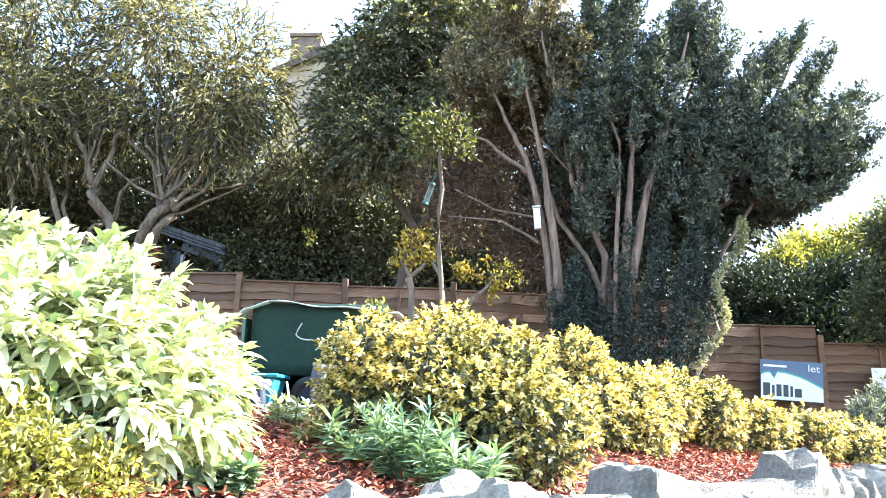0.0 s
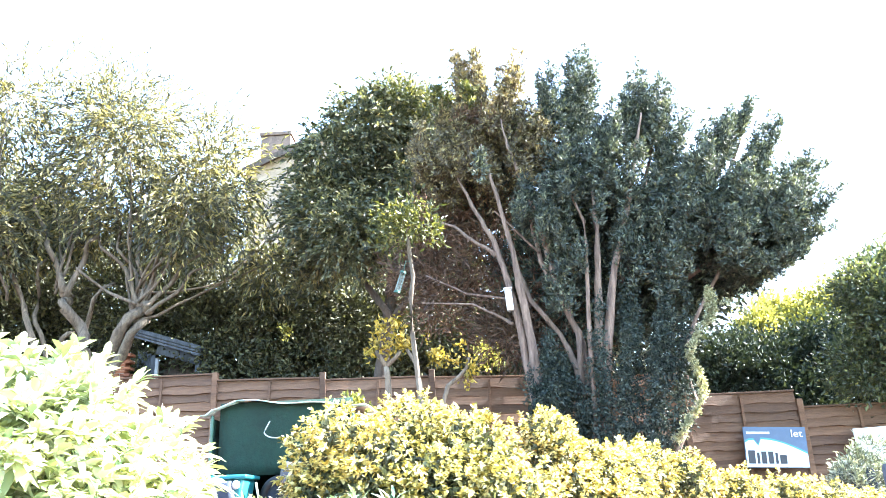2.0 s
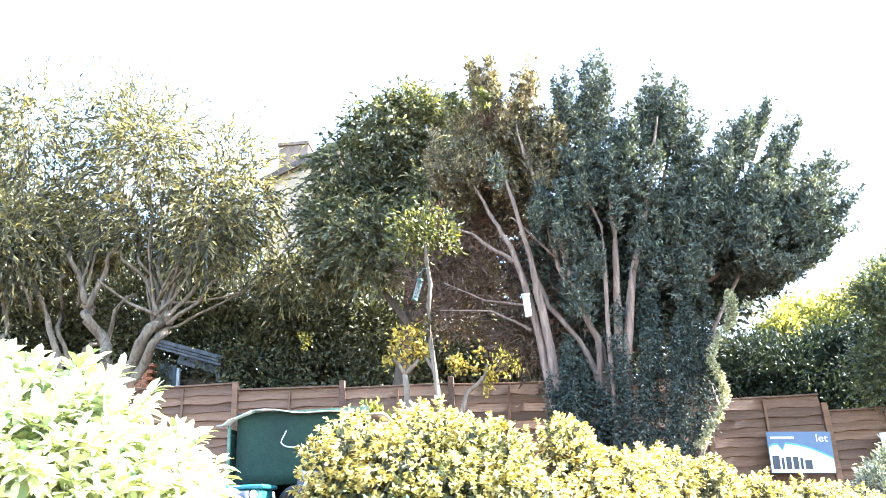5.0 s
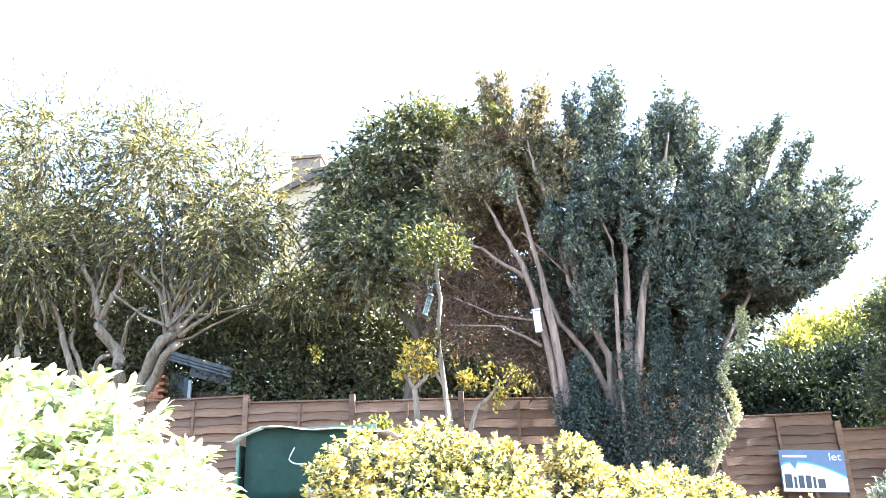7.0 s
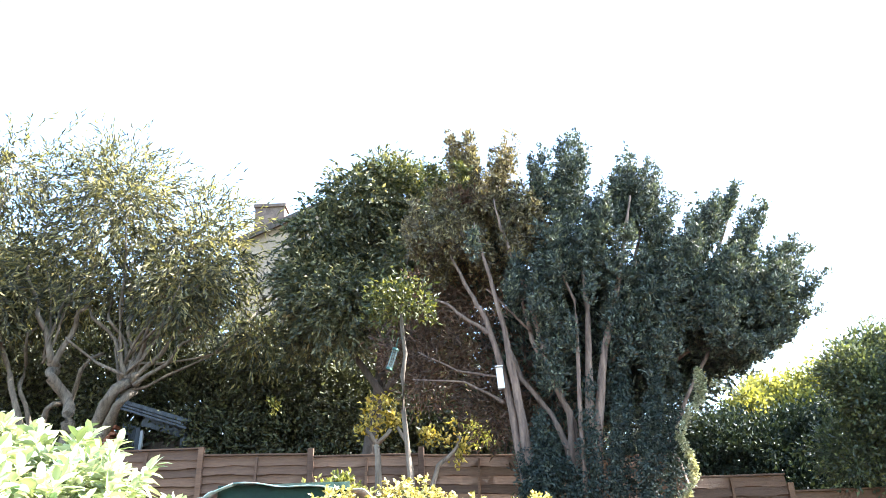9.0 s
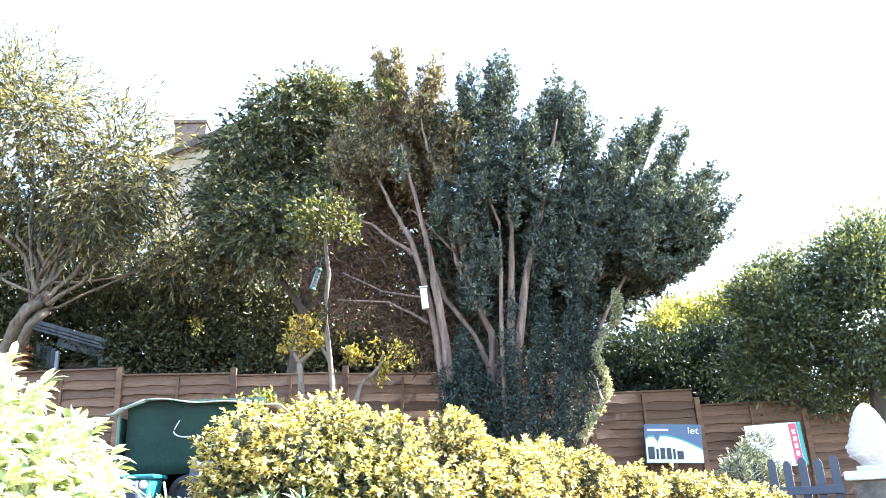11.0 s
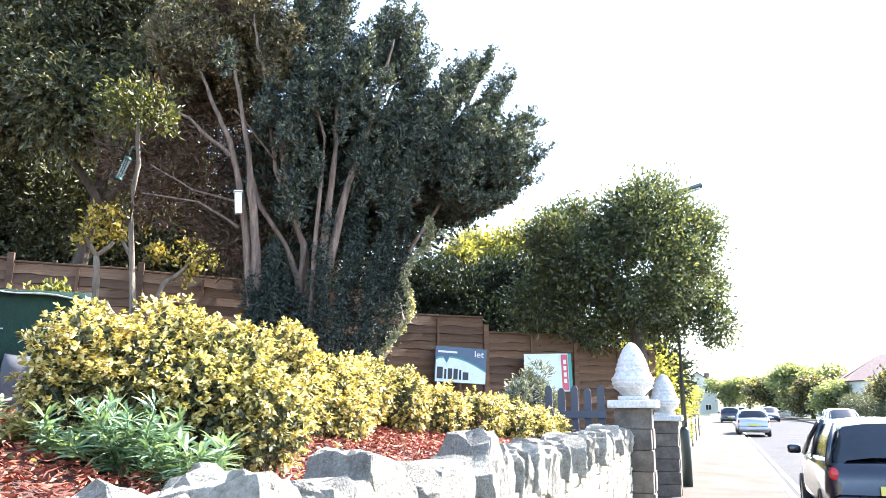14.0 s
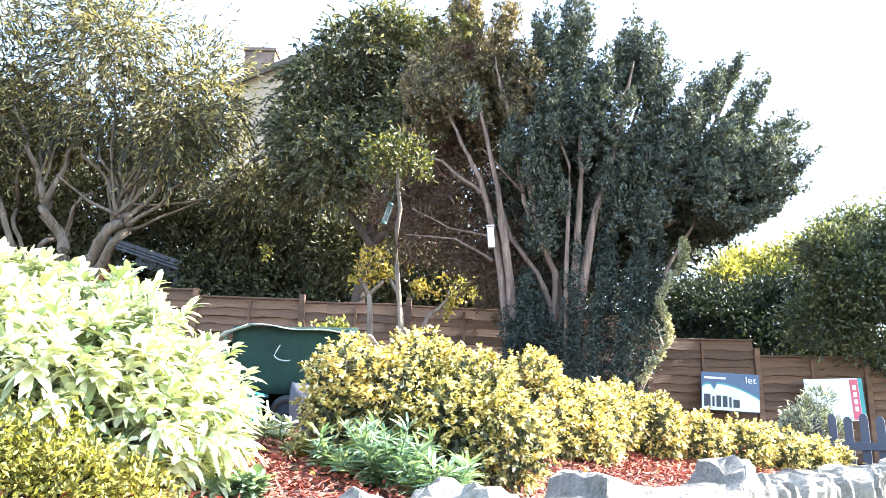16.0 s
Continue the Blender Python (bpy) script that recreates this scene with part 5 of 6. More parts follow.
def pier(s, u, top, size, label):
    c = at_wall(s, u)
    p = thing("gate_pier", (c.x, c.y, 0), label, "gate pier", "gate piers")
    z, k = -0.02, 0
    n = 6
    h = (top + 0.02) / n
    for k in range(n):
        for e in (-1, 1):
            long = size * (0.62 if (k + (e > 0)) % 2 else 0.42)
            m = pose(*at_wall(s + e * (size / 2 - long / 2), u, z + h / 2), 0, 0, WALL_TURN)
            wide = size * (1.04 if (k + (e > 0)) % 2 else 0.97)
            part("block", box_bm(long - 0.004, wide, h - 0.005, m, 0.012), M_PIER, p)
        z += h
    part("cap", box_bm(size + 0.16, size + 0.16, 0.1, pose(c.x, c.y, top + 0.05, 0, 0, WALL_TURN), 0.02), M_CAP, p, "pale stone cap")
    part("plinth", box_bm(size * 0.8, size * 0.8, 0.05, pose(c.x, c.y, top + 0.125, 0, 0, WALL_TURN), 0.01), M_CAP, p)
    f = part("finial", finial_bm(0.68, 0.26), M_CAP, p, "pale stone pine-cone finial", True)
    f.matrix_basis = Matrix.Translation((c.x, c.y, top + 0.148))
    return p


pier(7.26, -0.04, 1.5, 0.44, "dark stone gate pier topped by a large pine-cone finial")
pier(11.58, -0.14, 1.26, 0.44, "shorter stone gate pier topped by a pine-cone finial")

# ---- picket gate swung open ----
M_GATE = plain_mat("blue_grey_paint", (0.03, 0.04, 0.06), 0.5)
gate = thing("picket_gate", at_wall(6.95, 0.85, 0.05), "open dark blue-grey wooden picket gate", "gate")
for k in range(8):
    g0 = at_wall(7.02, 0.34 + 0.165 * k)
    top = 1.78 - 0.03 * (k % 2)
    bm = bmesh.new()
    m = pose(g0.x, g0.y, 0, 0, 0, WALL_TURN + 90)
    out = [(-0.045, 0.1), (0.045, 0.1), (0.045, top - 0.04), (0.02, top), (-0.02, top), (-0.045, top - 0.04)]
    a = [bm.verts.new(m @ Vector((x, -0.011, zz))) for x, zz in out]
    b = [bm.verts.new(m @ Vector((x, 0.011, zz))) for x, zz in out]
    bm.faces.new(a), bm.faces.new(b[::-1])
    for i in range(6):
        bm.faces.new((a[i], b[i], b[(i + 1) % 6], a[(i + 1) % 6]))
    bmesh.ops.recalc_face_normals(bm, faces=bm.faces[:])
    part("picket", bm, M_GATE, gate)
for zz in (0.4, 1.42):
    gm = at_wall(7.0, 0.92, zz)
    part("rail", box_bm(1.3, 0.04, 0.09, pose(*gm, 0, 0, WALL_TURN + 90) @ Matrix.Translation((0, 0.03, 0)), 0.006), M_GATE, gate)

# ---- street lamp ----
M_STEEL = plain_mat("grey_steel", (0.12, 0.14, 0.14), 0.45, 0.6)
M_DARK = plain_mat("dark_green_steel", (0.02, 0.035, 0.03), 0.5)
lx, ly = 9.36, 12.86
lamp = thing("street_lamp", (lx, ly, 0), "tall slim street lamp with a dark base cabinet", "street lamp")
part("base", tube([(lx, ly, -0.02), (lx, ly, 1.05), (lx, ly, 1.12)], [0.095, 0.095, 0.06], 12), M_DARK, lamp, "thick dark base", True)
part("column", tube([(lx, ly, 1.1), (lx, ly, 5.5), (lx + 0.06, ly - 0.05, 5.78)], [0.055, 0.045, 0.04], 12), M_STEEL, lamp, smooth=True)
hm = look((lx + 0.05, ly - 0.04, 5.82), (lx + 0.6, ly - 0.48, 6.0)) @ pose(0, 0, -0.3)
part("lantern", box_bm(0.2, 0.09, 0.6, hm, 0.035), M_STEEL, lamp, smooth=True)
part("lens", box_bm(0.15, 0.02, 0.35, hm @ Matrix.Translation((0, -0.05, -0.05)), 0.008), M_PALE, lamp)

# ---- cars ----
M_GLASS = plain_mat("car_glass", (0.02, 0.025, 0.03), 0.06)
M_LAMP_RED = plain_mat("tail_lamp", (0.45, 0.02, 0.02), 0.2)
M_LAMP_W = plain_mat("head_lamp", (0.7, 0.72, 0.75), 0.15)
M_RIM = plain_mat("alloy", (0.5, 0.5, 0.52), 0.3, 0.9)
M_PLATE = plain_mat("plate", (0.6, 0.52, 0.12), 0.4)


def loft(sections, bm=None):
    bm = bm or bmesh.new()
    rings = [[bm.verts.new(p) for p in s] for s in sections]
    n = len(rings[0])
    for a, b in zip(rings, rings[1:]):
        for i in range(n):
            bm.faces.new((a[i], a[(i + 1) % n], b[(i + 1) % n], b[i]))
    bm.faces.new(rings[0][::-1])
    bm.faces.new(rings[-1])
    bmesh.ops.recalc_face_normals(bm, faces=bm.faces[:])
    return bm


def car_paint(name, colour):
    m, nodes, links, bsdf = node_mat(name)
    g = noise_tex(nodes, links, 30.0)
    c = ramp(nodes, [(0.4, tuple(0.85 * q for q in colour)), (0.6, colour)])
    links.new(g, c.inputs["Fac"])
    links.new(c.outputs["Color"], bsdf.inputs["Base Color"])
    bsdf.inputs["Roughness"].default_value, bsdf.inputs["Coat Weight"].default_value, bsdf.inputs["Metallic"].default_value = 0.3, 0.8, 0.3
    return m


def car(s, u, turn, colour, label, length=3.9, tall=1.47, hatch=True):
    """A hatchback that faces along +x before it is turned; wheels at road level."""
    c = at_wall(s, u, -0.11)
    t = thing("car", (0, 0, 0), label, "car", "cars in the street")
    paint = car_paint("car_paint", colour)
    k = length / 3.9

    def sec(x, w, z0, z1, z2, tuck):
        q = [(-w * 0.86, z0), (-w, z0 + 0.18), (-w * 1.0, (z0 + z1) / 2), (-w * 0.97, z1), (-w * tuck, z2), (0, z2 + 0.015), (w * tuck, z2), (w * 0.97, z1), (w, (z0 + z1) / 2), (w, z0 + 0.18), (w * 0.86, z0)]
        return [Vector((x * k, yy, zz)) for yy, zz in q]

    body = [sec(-1.95, 0.7, 0.38, 0.6, 0.72, 0.9), sec(-1.88, 0.8, 0.28, 0.72, 0.92, 0.92), sec(-1.6, 0.845, 0.22, 0.8, 0.98, 0.92), sec(-0.6, 0.86, 0.2, 0.82, 0.95, 0.94), sec(0.5, 0.86, 0.2, 0.82, 0.94, 0.93), sec(1.1, 0.85, 0.2, 0.78, 0.9, 0.88), sec(1.6, 0.81, 0.22, 0.66, 0.78, 0.85), sec(1.9, 0.72, 0.28, 0.56, 0.64, 0.85), sec(1.98, 0.6, 0.34, 0.5, 0.55, 0.9)]
    part("body", loft(body), paint, t, smooth=True)

    def cab(x, w, z0, wt, z1):
        half = [(w, z0), (w * 0.6 + wt * 0.42, z0 * 0.5 + z1 * 0.5), (wt + 0.035, z1 - 0.09), (wt - 0.03, z1 - 0.025), (wt * 0.5, z1 + 0.012)]
        return [Vector((x * k, -yy, zz)) for yy, zz in half] + [Vector((x * k, 0, z1 + 0.022))] + [Vector((x * k, yy, zz)) for yy, zz in half[::-1]]

    rear = -1.86 if hatch else -1.35
    rings = [cab(rear, 0.74, 0.88, 0.6, 0.99), cab(rear + 0.1, 0.76, 0.88, 0.59, 1.2), cab(rear + 0.26, 0.78, 0.9, 0.58, tall - 0.07), cab(rear + 0.5, 0.79, 0.9, 0.59, tall - 0.02), cab(-0.6, 0.79, 0.9, 0.6, tall), cab(-0.1, 0.79, 0.89, 0.59, tall - 0.015), cab(0.25, 0.79, 0.88, 0.57, tall - 0.08), cab(0.65, 0.77, 0.87, 0.58, 1.16), cab(1.0, 0.74, 0.86, 0.6, 0.93)]
    glass, shell = bmesh.new(), bmesh.new()
    n = len(rings[0])
    for a, b in zip(range(len(rings) - 1), range(1, len(rings))):
        for i in range(n - 1):
            side = i in (0, 1, n - 3, n - 2)
            target = glass if side or a in (0, 1, 6, 7) else shell
            target.faces.new([target.verts.new(p) for p in (rings[a][i], rings[a][i + 1], rings[b][i + 1], rings[b][i])])
    for m, name, material, label in ((glass, "cabin_glass", M_GLASS, "dark glass"), (shell, "roof", paint, "")):
        bmesh.ops.remove_doubles(m, verts=m.verts[:], dist=0.0005)
        bmesh.ops.recalc_face_normals(m, faces=m.faces[:])
        part(name, m, material, t, label, True)
    for e in (-1, 1):
        for x0, x1, z1 in ((rear + 0.02, rear + 0.3, tall - 0.06), (-0.25, -0.3, tall - 0.03), (1.0, 0.28, tall - 0.08)):
            part("pillar", tube([(x0 * k, e * 0.79, 0.9), ((x0 * 0.5 + x1 * 0.5) * k, e * 0.735, (0.9 + z1) / 2), (x1 * k, e * 0.63, z1)], [0.045, 0.04, 0.035], 6), paint, t, smooth=True)
        part("door_mirror", box_bm(0.12, 0.2, 0.14, pose(0.62 * k, e * 0.97, 0.98), 0.045), paint, t, smooth=True)
        bm = bmesh.new()
        bmesh.ops.create_uvsphere(bm, u_segments=16, v_segments=10, radius=0.5, matrix=pose(-1.84 * k, e * 0.68, 0.8, 0, 8, e * 24) @ Matrix.Diagonal((0.14, 0.24, 0.22, 1)))
        part("tail_lamp", bm, M_LAMP_RED, t, "round red tail lamp", True)
        part("headlight", box_bm(0.22, 0.24, 0.12, pose(1.8 * k, e * 0.6, 0.62, 0, 14, -e * 22), 0.04), M_LAMP_W, t, "clear headlight", True)
        for x in (-1.25, 1.25):
            w = part("wheel", wheel_bm((x * k, e * 0.77, 0.29), (0, 1, 0), 0.29, 0.19), M_BLACK, t, smooth=True)
            part("rim", wheel_bm((x * k, e * 0.785, 0.29), (0, 1, 0), 0.29, 0.17, False), M_RIM, w)
    part("bumper", box_bm(0.14, 1.5, 0.2, pose(-1.93 * k, 0, 0.44), 0.05), paint, t, smooth=True)
    part("bumper", box_bm(0.14, 1.4, 0.2, pose(1.95 * k, 0, 0.4), 0.05), M_BLACK, t, smooth=True)
    part("number_plate", box_bm(0.01, 0.5, 0.11, pose(-2.01 * k, 0, 0.62, 0, 0, 0), 0.003), M_PLATE, t)
    part("number_plate", box_bm(0.01, 0.5, 0.11, pose(2.03 * k, 0, 0.42), 0.003), M_WHITE, t)
    t.matrix_basis = pose(c.x, c.y, c.z, 0, 0, WALL_TURN + turn)
    return t


car(10.05, -3.1, 0, (0.012, 0.014, 0.022), "dark navy hatchback parked at the kerb, seen from behind")
car(44, -2.75, 0, (0.4, 0.41, 0.42), "silver saloon parked at the kerb", 4.2, 1.42, False)
car(46, -7.5, 180, (0.7, 0.7, 0.7), "white hatchback parked facing up the street")
car(74, -2.0, 0, (0.03, 0.03, 0.035), "black car further down the kerb")
car(85, -6.0, 180, (0.05, 0.06, 0.09), "dark blue car across the street")
car(92, -3.2, 0, (0.3, 0.3, 0.31), "grey car far down the kerb")
car(98, -6.8, 180, (0.5, 0.5, 0.5), "pale car far across the street")

# ---- neighbour's wall and hedge ----
nw = thing("wall_neighbour", at_wall(26, 0.1, 0), "low pale rendered street wall beyond the gate", "wall", kind="structure")
part("wall_body", box_bm(28, 0.22, 0.95, pose(*at_wall(25.8, 0.12, 0.475), 0, 0, WALL_TURN), 0.01), M_CAP, nw)
part("coping", box_bm(28.1, 0.3, 0.07, pose(*at_wall(25.8, 0.12, 0.985), 0, 0, WALL_TURN), 0.01), M_CAP, nw)
for k in range(6):
    part("wall_post", box_bm(0.36, 0.36, 1.35, pose(*at_wall(12.6 + 5.4 * k, 0.12, 0.67), 0, 0, WALL_TURN), 0.02), M_PIER, nw)
nh = thing("street_hedge", at_wall(22, 0.9, 0), "tall loose yellow-green hedge over a low wall", "hedge")
hl = []
for k in range(16):
    p = at_wall(14.0 + 1.0 * k, 0.6)
    hl.append((p.x, p.y, 1.9 + 0.3 * math.sin(k * 1.7), 0.85))
    hl.append((p.x, p.y, 0.7, 0.6))
crown(nh, "foliage", hl, 4200, 8, 0.1, 0.09, 0.055, M_GOLD, (0.2, -0.2, 0.2), 0.12, 0.7, 0.5, 1.0, 91)

# ---- far side of the street ----
M_RENDER = rough_mat("pale_render", [(0.3, (0.5, 0.48, 0.42)), (0.7, (0.62, 0.6, 0.54))], 1.5, 0.9, 30.0, 0.2)
M_TILE = rough_mat("roof_tile", [(0.3, (0.1, 0.06, 0.05)), (0.7, (0.17, 0.1, 0.08))], 2.0, 0.85, 25.0, 0.5, stretch=(1, 1, 4))
M_BRICK = rough_mat("brick", [(0.3, (0.28, 0.1, 0.055)), (0.7, (0.42, 0.17, 0.09))], 4.0, 0.9, 40.0, 0.4, piece=0.3)
M_TAN = rough_mat("tan_wall", [(0.3, (0.3, 0.23, 0.16)), (0.7, (0.42, 0.33, 0.24))], 1.2, 0.9, 25.0, 0.3)
M_STACK = rough_mat("sooty_brick", [(0.3, (0.1, 0.07, 0.055)), (0.7, (0.24, 0.17, 0.13))], 3.0, 0.9, 20.0, 0.5)
M_FRAME = plain_mat("window_frame", (0.7, 0.7, 0.68), 0.5)


def gable_house(name, centre, turn, wide, deep, eaves, ridge, wall_mat, label, chimney_x, group="", windows=True):
    """Gable to the front (-y before turning), with verge overhang, windows and a chimney."""
    t = thing(name, (0, 0, 0), label, "house", group)
    w, d = wide / 2, deep / 2
    bm = bmesh.new()
    out = [(-w, 0), (w, 0), (w, eaves), (0, ridge), (-w, eaves)]
    a = [bm.verts.new((x, -d, z)) for x, z in out]
    b = [bm.verts.new((x, d, z)) for x, z in out]
    bm.faces.new(a), bm.faces.new(b[::-1])
    for i in range(5):
        bm.faces.new((a[i], b[i], b[(i + 1) % 5], a[(i + 1) % 5]))
    bmesh.ops.recalc_face_normals(bm, faces=bm.faces[:])
    part("wall", bm, wall_mat, t)
    for e in (-1, 1):
        sl = math.atan2(ridge - eaves, w)
        ln = math.hypot(w, ridge - eaves) + 0.35
        mid = Vector((e * (w / 2 + 0.12), 0, (eaves + ridge) / 2 - 0.02 + 0.06))
        r = part("roof", box_bm(ln, deep + 0.5, 0.12, Matrix.Translation(mid) @ pose(0, 0, 0, 0, math.degrees(e * sl), 0), 0.01), M_TILE, t)
        part("bargeboard", box_bm(ln, 0.04, 0.2, Matrix.Translation(mid + Vector((0, -d - 0.27, -0.1))) @ pose(0, 0, 0, 0, math.degrees(e * sl), 0)), M_BARK_DARK, t)
    zt = eaves + (ridge - eaves) * max(1 - abs(chimney_x) / w, 0.12)
    ch = part("chimney", box_bm(1.1, 0.6, 2.2, pose(chimney_x, -d + 0.4, zt - 0.05), 0.02), M_STACK, t)
    part("chimney_cap", box_bm(1.2, 0.72, 0.14, pose(chimney_x, -d + 0.4, zt + 1.12), 0.02), M_STACK, ch)
    if windows:
        for x in (-w * 0.5, w * 0.5):
            for z in ((1.5, eaves - 1.3) if eaves > 4.4 else (1.5,)):
                win = part("window", box_bm(1.2, 0.08, 1.2, pose(x, -d - 0.02, z), 0.01), M_FRAME, t)
                for e in (-0.28, 0.28):
                    part("pane", box_bm(0.5, 0.02, 1.05, pose(x + e, -d - 0.065, z)), M_GLASS, win)
    t.matrix_basis = Matrix.Translation(centre) @ pose(0, 0, 0, 0, 0, turn)
    return t


gable_house("house", (-4.6, 27.5, 2.6), 0, 6.4, 5.0, 10.75, 12.2, M_TAN, "tall tan house with chimney rising behind the trees", -2.25, windows=False)
for k, (s, u, ridge) in enumerate(((66, -19, 6.0), (85, -18.5, 7.0), (104, -19, 7.4), (150, -16, 8.0), (180, 3, 9.0))):
    c = at_wall(s, u, -0.4)
    gable_house("house", (c.x, c.y, -0.4), WALL_TURN - 90 + 15 * (k % 2), 8, 8, ridge - 2.6, ridge, M_RENDER, "distant pale house with a tiled gable roof", 2.0, "distant houses")


def street_tree(seed, height, label, material):
    r = np.random.default_rng(seed)
    t = thing("street_tree", (0, 0, 0), label, "tree", "distant street trees")
    wood(t, "trunk", [((0, 0, 0), (0.1, 0, height * 0.6), 0.18, 0.08, (0.1, 0, 0))], M_BARK_DARK)
    lb = [(r.uniform(-0.3, 0.3) * height, r.uniform(-0.25, 0.25) * height, height * r.uniform(0.35, 0.85), height * r.uniform(0.13, 0.22)) for _ in range(9)]
    crown(t, "crown", lb, 900, 8, 0.25, 0.3, 0.18, material, (0, 0, 0.2), 0.1, 0.7, 0.3, 1.0, seed)
    return t


# Haze over the distance is put into this light leaf colour.
M_FAR = leaf_mat("hazed_far_leaf", [(0.0, (0.16, 0.19, 0.12)), (1.0, (0.34, 0.37, 0.22))], 0.5, 0.6)
sa = street_tree(101, 5.0, "distant rounded tree beside the far pavement", M_FAR)
sb = street_tree(102, 4.4, "distant yellowing tree beside the far pavement", M_WILLOW)
sa.matrix_basis = pose(*at_wall(52, -14, -0.4))
sb.matrix_basis = pose(*at_wall(60, -13, -0.4))
for k, (s, u, grow) in enumerate(((54, -16, 0.9), (76, -15, 1.1), (88, -13.5, 1.2), (97, -12.5, 1.5), (106, -12.3, 1.9), (118, -12, 1.6), (132, -12, 1.9), (150, -9, 2.0), (165, -3, 2.0), (160, 5, 1.7), (120, 3.4, 1.3), (100, 3, 1.0), (80, 3, 1.0), (60, 3, 1.0), (175, -7, 2.1))):
    c = at_wall(s, u, -0.4)
    copy_thing((sa, sb)[k % 2], pose(c.x, c.y, c.z, 0, 0, 47 * k) @ Matrix.Diagonal((grow, grow, grow * 0.75, 1)))

c = at_wall(55, -12.4)
fh = thing("garden_hedge", (c.x, c.y, 0), "tall dense green hedge along the far pavement", "hedge")
hl = []
for k in range(46):
    p = at_wall(30 + 1.1 * k, -12.5)
    hl += [(p.x, p.y, 0.6, 0.7), (p.x, p.y, 1.1 + 0.012 * k + 0.12 * math.sin(1.9 * k), 0.7)]
crown(fh, "foliage", hl, 5200, 8, 0.12, 0.16, 0.1, M_BACK, (0, 0, 0.2), 0.12, 0.7, 0.5, 1.0, 93)

# ---- shed and brick stack behind the fence ----
M_SHED = rough_mat("blue_grey_boards", [(0.3, (0.05, 0.062, 0.082)), (0.7, (0.14, 0.165, 0.2))], 3.0, 0.85, 30.0, 0.4, stretch=(3, 3, 0.5))
gs = land(-7.2, 17.2)
shed = thing("shed", (-7.2, 17.2, gs), "weathered blue-grey garden shed with a dark open doorway", "shed")
for x in (-7.66, -6.25):
    part("wall", box_bm(0.06, 2.0, 2.8, pose(x, 18.15, gs + 1.4), 0.005), M_SHED, shed)
# The dark back wall and door panel stand for the shade inside.
part("wall", box_bm(1.4, 0.06, 2.8, pose(-6.95, 17.9, gs + 1.4), 0.005), M_BARK_DARK, shed, "back wall coloured dark for the shade inside")
part("door", box_bm(0.9, 0.04, 2.5, pose(-6.75, 17.5, gs + 1.25, 0, 0, 8), 0.006), M_BARK_DARK, shed, "dark panel standing for shade in the opening")
for k in range(4):
    part("board", box_bm(0.1, 0.03, 2.9 - 0.04 * k, pose(-7.64 + 0.105 * k, 17.12, gs + 1.45 - 0.02 * k), 0.006), M_SHED, shed)
part("door_post", box_bm(0.07, 0.08, 2.7, pose(-7.22, 17.1, gs + 1.35), 0.006), plain_mat("pale_paint", (0.42, 0.46, 0.5), 0.6), shed, "pale painted door post")
part("door_post", box_bm(0.09, 0.08, 2.6, pose(-6.28, 17.1, gs + 1.3), 0.006), M_SHED, shed)
part("lintel", box_bm(1.0, 0.05, 0.24, pose(-6.76, 17.1, gs + 2.78, 0, 18, 0), 0.006), M_SHED, shed)
part("roof", box_bm(1.75, 2.5, 0.06, pose(-6.93, 18.0, gs + 3.1, 0, 18, 0), 0.01), M_SHED, shed, "sloping felt roof")
for k in range(3):
    part("fascia", box_bm(1.75, 0.03, 0.05, pose(-6.93, 16.74, gs + 3.06 - 0.07 * k, 0, 18, 0), 0.004), M_SHED, shed)
crown(shed, "ivy", [(-7.6, 17.0, gs + 2.7, 0.16), (-7.55, 17.0, gs + 2.3, 0.2), (-7.62, 17.0, gs + 1.9, 0.22), (-6.35, 17.0, gs + 2.95, 0.14)], 130, 7, 0.05, 0.07, 0.045, M_BACK, (0, -0.3, 0), 0.1, 0.7, 0.3, 1.0, 97, "dark ivy climbing the shed corner")
gb = land(-8.45, 16.4)
stack = thing("brick_stack", (-8.05, 16.6, gb), "orange brick garden stack behind the tree", "brick stack")
part("core", box_bm(0.5, 0.2, 2.7, pose(-7.95, 16.6, gb + 1.35)), M_MORTAR, stack)
brick_me = None
for row in range(36):
    for col in range(3):
        x = -8.18 + 0.23 * col + (0.055 if row % 2 else -0.055)
        if brick_me is None:
            bk = part("brick", box_bm(0.215, 0.24, 0.065, None, 0.006), M_BRICK, stack)
            brick_me = bk.data
        else:
            bk = hang(new("brick", brick_me), stack)
        bk.matrix_basis = pose(x, 16.6, gb + 0.04 + 0.075 * row)

# ---- ground cover ----
rc = np.random.default_rng(120)


def scatter(n, s0, s1, u0, u1, lift):
    ss, uu = rc.uniform(s0, s1, n), rc.uniform(u0, u1, n)
    out = np.empty((n, 3))
    for i in range(n):
        p = at_wall(ss[i], uu[i])
        out[i] = (p.x, p.y, land(p.x, p.y) + lift * rc.uniform(0.2, 1.0))
    return out


mulch = thing("mulch", at_wall(1, 1.5, 1.4), "loose red-brown bark mulch over the bed", "mulch", kind="stuff")
pts = scatter(62000, -3.5, 5.5, 0.28, 3.2, 0.035)
flat = rc.normal(size=pts.shape) * np.array([1, 1, 0.32])
v, f = leaves(pts, unit(flat), 0.038, 0.011, 0.05, 0.15, rc)
fast_mesh("chips", v, f, M_CHIP, mulch)
pts = scatter(380, -4.5, 6.5, 0.3, 3.6, 0.045)
v, f = leaves(pts, unit(rc.normal(size=pts.shape) * np.array([1, 1, 0.4])), 0.06, 0.03, 0.2, 0.3, rc)
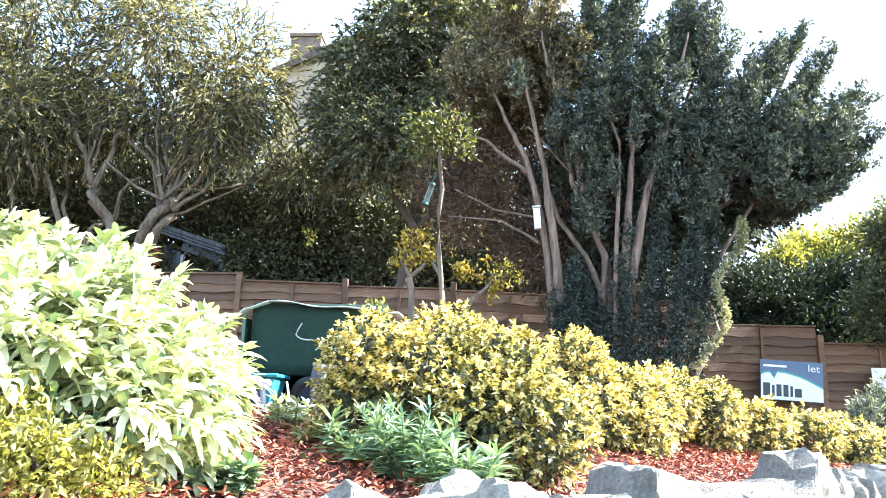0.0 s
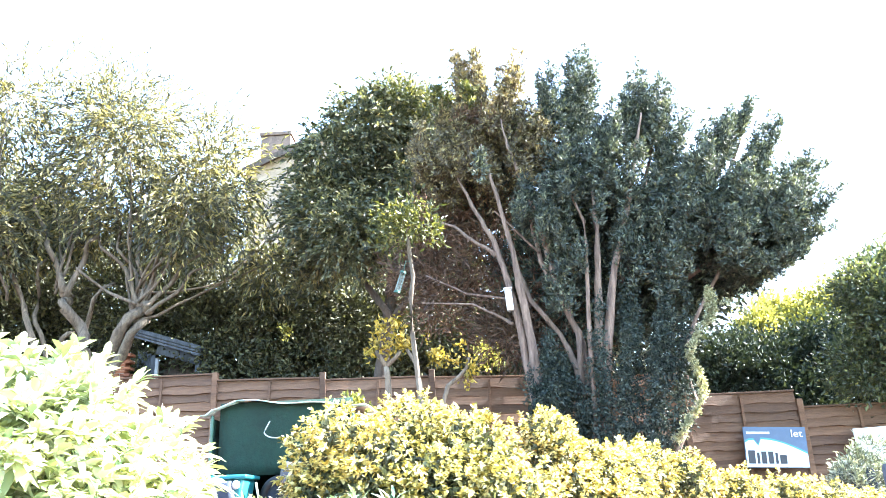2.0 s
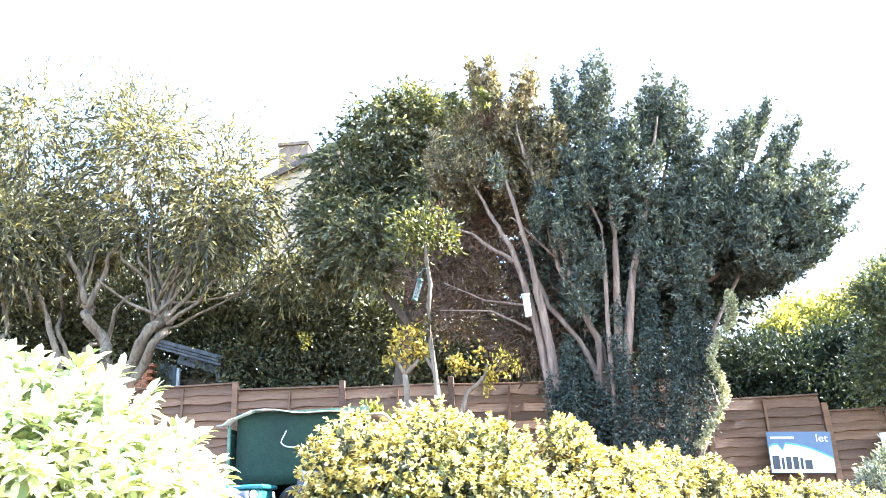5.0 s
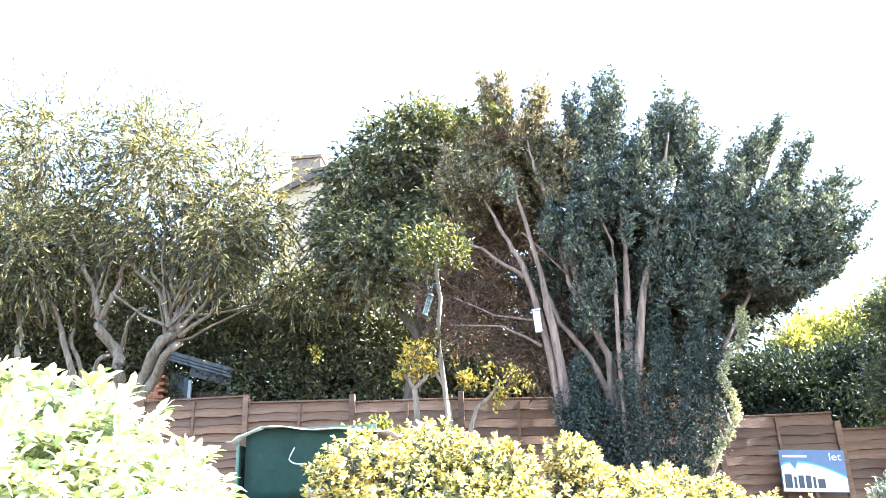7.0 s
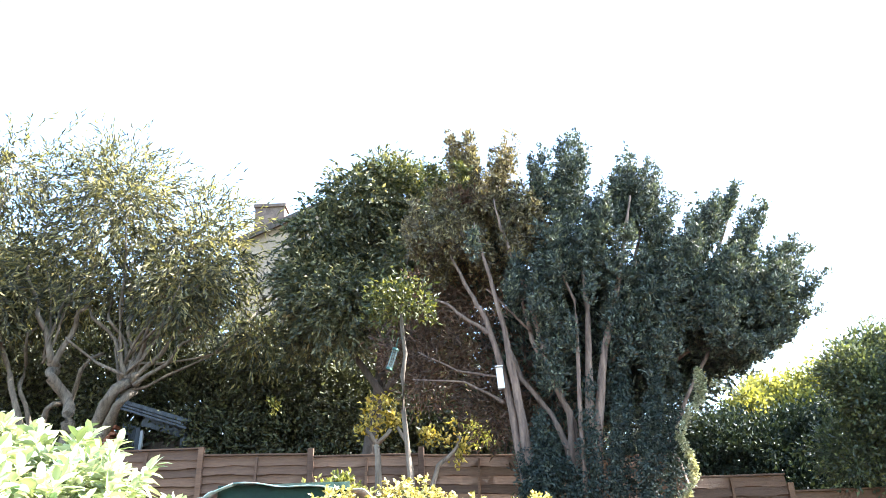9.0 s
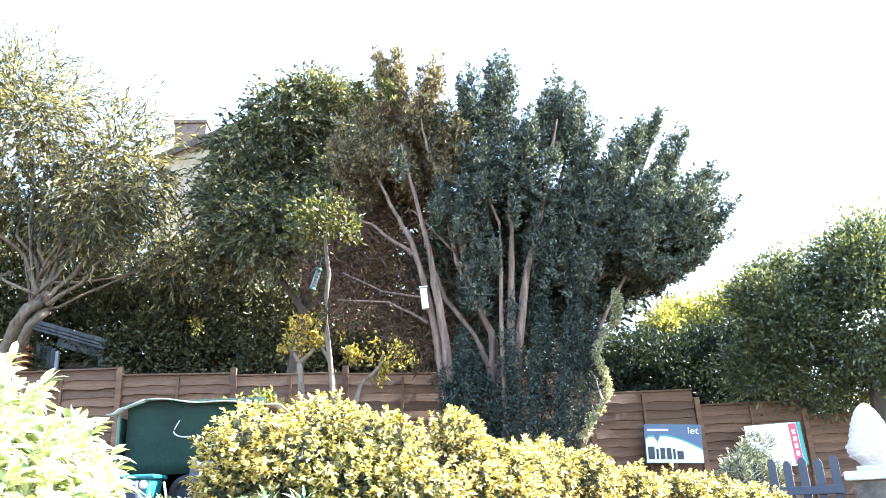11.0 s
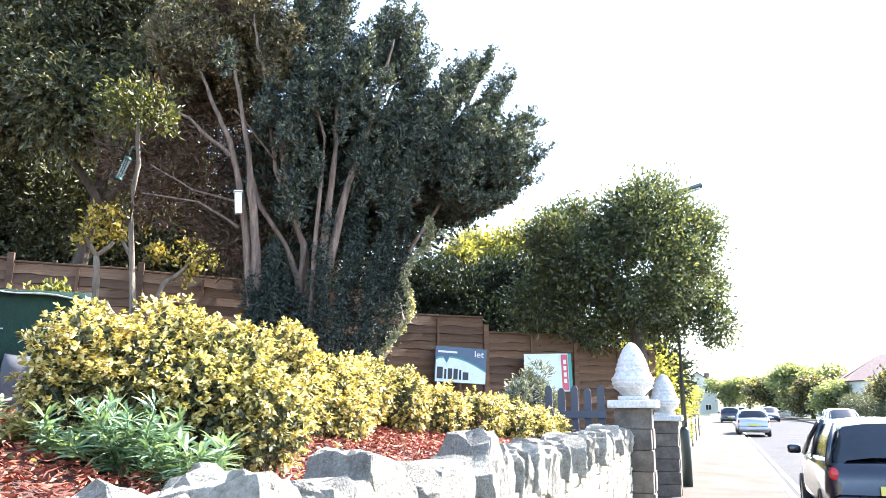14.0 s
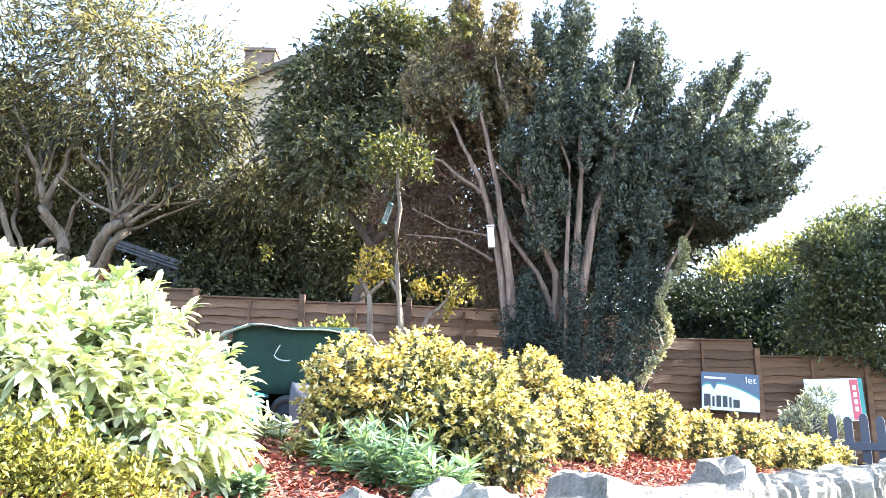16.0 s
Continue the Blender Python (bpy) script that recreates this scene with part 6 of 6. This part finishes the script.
litter = thing("leaf_litter", at_wall(1, 1.5, 1.4), "dry fallen leaves lying on the bark mulch", "leaf litter", kind="stuff")
fast_mesh("fallen_leaves", v, f, M_DRY, litter)


def spurge(x, y, n, tall, label, seed, material=M_SPURGE, length=0.095, width=0.0125):
    """A clump of upright stems, each set round with narrow leaves."""
    r = np.random.default_rng(seed)
    g = land(x, y)
    t = thing("spurge_clump", (x, y, g), label, "plant")
    P, H = [], []
    for i in range(n):
        a, lean = r.uniform(0, 2 * math.pi), r.uniform(0.15, 1.0)
        top = np.array([x + tall * lean * math.cos(a), y + tall * lean * math.sin(a), g + tall * r.uniform(0.4, 1.0)])
        base = np.array([x + 0.05 * math.cos(a), y + 0.05 * math.sin(a), g])
        part("stem", tube([base, (base + top) / 2 + np.array([0, 0, 0.03]), top], [0.005, 0.0045, 0.003], 5), M_SPURGE, t)
        for q in range(46):
            h = r.uniform(0.12, 1.0)
            b = r.uniform(0, 2 * math.pi)
            P.append(base + (top - base) * h)
            H.append((math.cos(b), math.sin(b), 0.35 + 0.9 * (h > 0.88)))
    v, f = blades(np.array(P), unit(np.array(H)), length, width, 0.25, 0.2, r)
    fast_mesh("foliage", v, f, material, t)
    return t


spurge(-0.36, 2.93, 20, 0.25, "bushy blue-green spurge with narrow whorled leaves", 131)
spurge(-0.16, 2.76, 15, 0.18, "low blue-green spurge clump on the mulch", 132)
spurge(-0.56, 3.06, 9, 0.16, "small spurge clump beside the golden shrub", 133)
spurge(-0.78, 3.24, 7, 0.10, "straggly low plant on the mulch", 134, M_DRY, 0.066, 0.015)
spurge(-0.96, 3.60, 8, 0.12, "straggly greyish plant before the shelter", 135, M_SAGE, 0.066, 0.015)
spurge(-0.81, 2.35, 8, 0.09, "small green weed on the mulch", 136, M_SPURGE, 0.068, 0.025)
shrub("yellow_shrub", [(-1.45, 8.9, 2.6, 0.16), (-1.7, 8.9, 2.55, 0.14), (-1.25, 8.95, 2.55, 0.14), (-1.5, 8.9, 2.3, 0.25)], 150, 8, 0.04, 0.07, 0.045, M_GOLD, "small yellow shrub in front of the fence", 76)

# ---- pieces of the wall face ----
face_me = []
for k in range(8):
    ob = part("stone", rough_stone(k + 30, 1, 1, 1, 1, 0.10, 0.0), M_STONE_FACE, None)
    face_me.append(ob.data)
    bpy.data.objects.remove(ob)
spare_v, spare_f = [], []
z, count = 0.0, 0
while z < 1.01:
    tall = min(strip_rng.uniform(0.075, 0.13), 1.04 - z)
    s = -7.0 + strip_rng.uniform(0, 0.2)
    while s < WALL_END - 0.04:
        long = min(strip_rng.uniform(0.13, 0.34), WALL_END - s)
        m = pose(*at_wall(s + long / 2, 0.038 + strip_rng.uniform(-0.008, 0.008), z + 0.006), 0, 0, WALL_TURN) @ Matrix.Diagonal((max(long - 0.02, 0.03), 0.09, tall - 0.018, 1))
        me = face_me[int(strip_rng.integers(8))]
        if s > -1.1 and z > 0.28 and count < 300:
            ob = hang(new("stone", me), wall)
            ob.matrix_basis = m
            count += 1
        else:
            base = len(spare_v)
            spare_v += [m @ v.co for v in me.vertices]
            spare_f += [tuple(i + base for i in p.vertices) for p in me.polygons]
        s += long
    z += tall
mesh_ob("wall_stones", spare_v, spare_f, M_STONE_FACE, wall, kind="stuff")
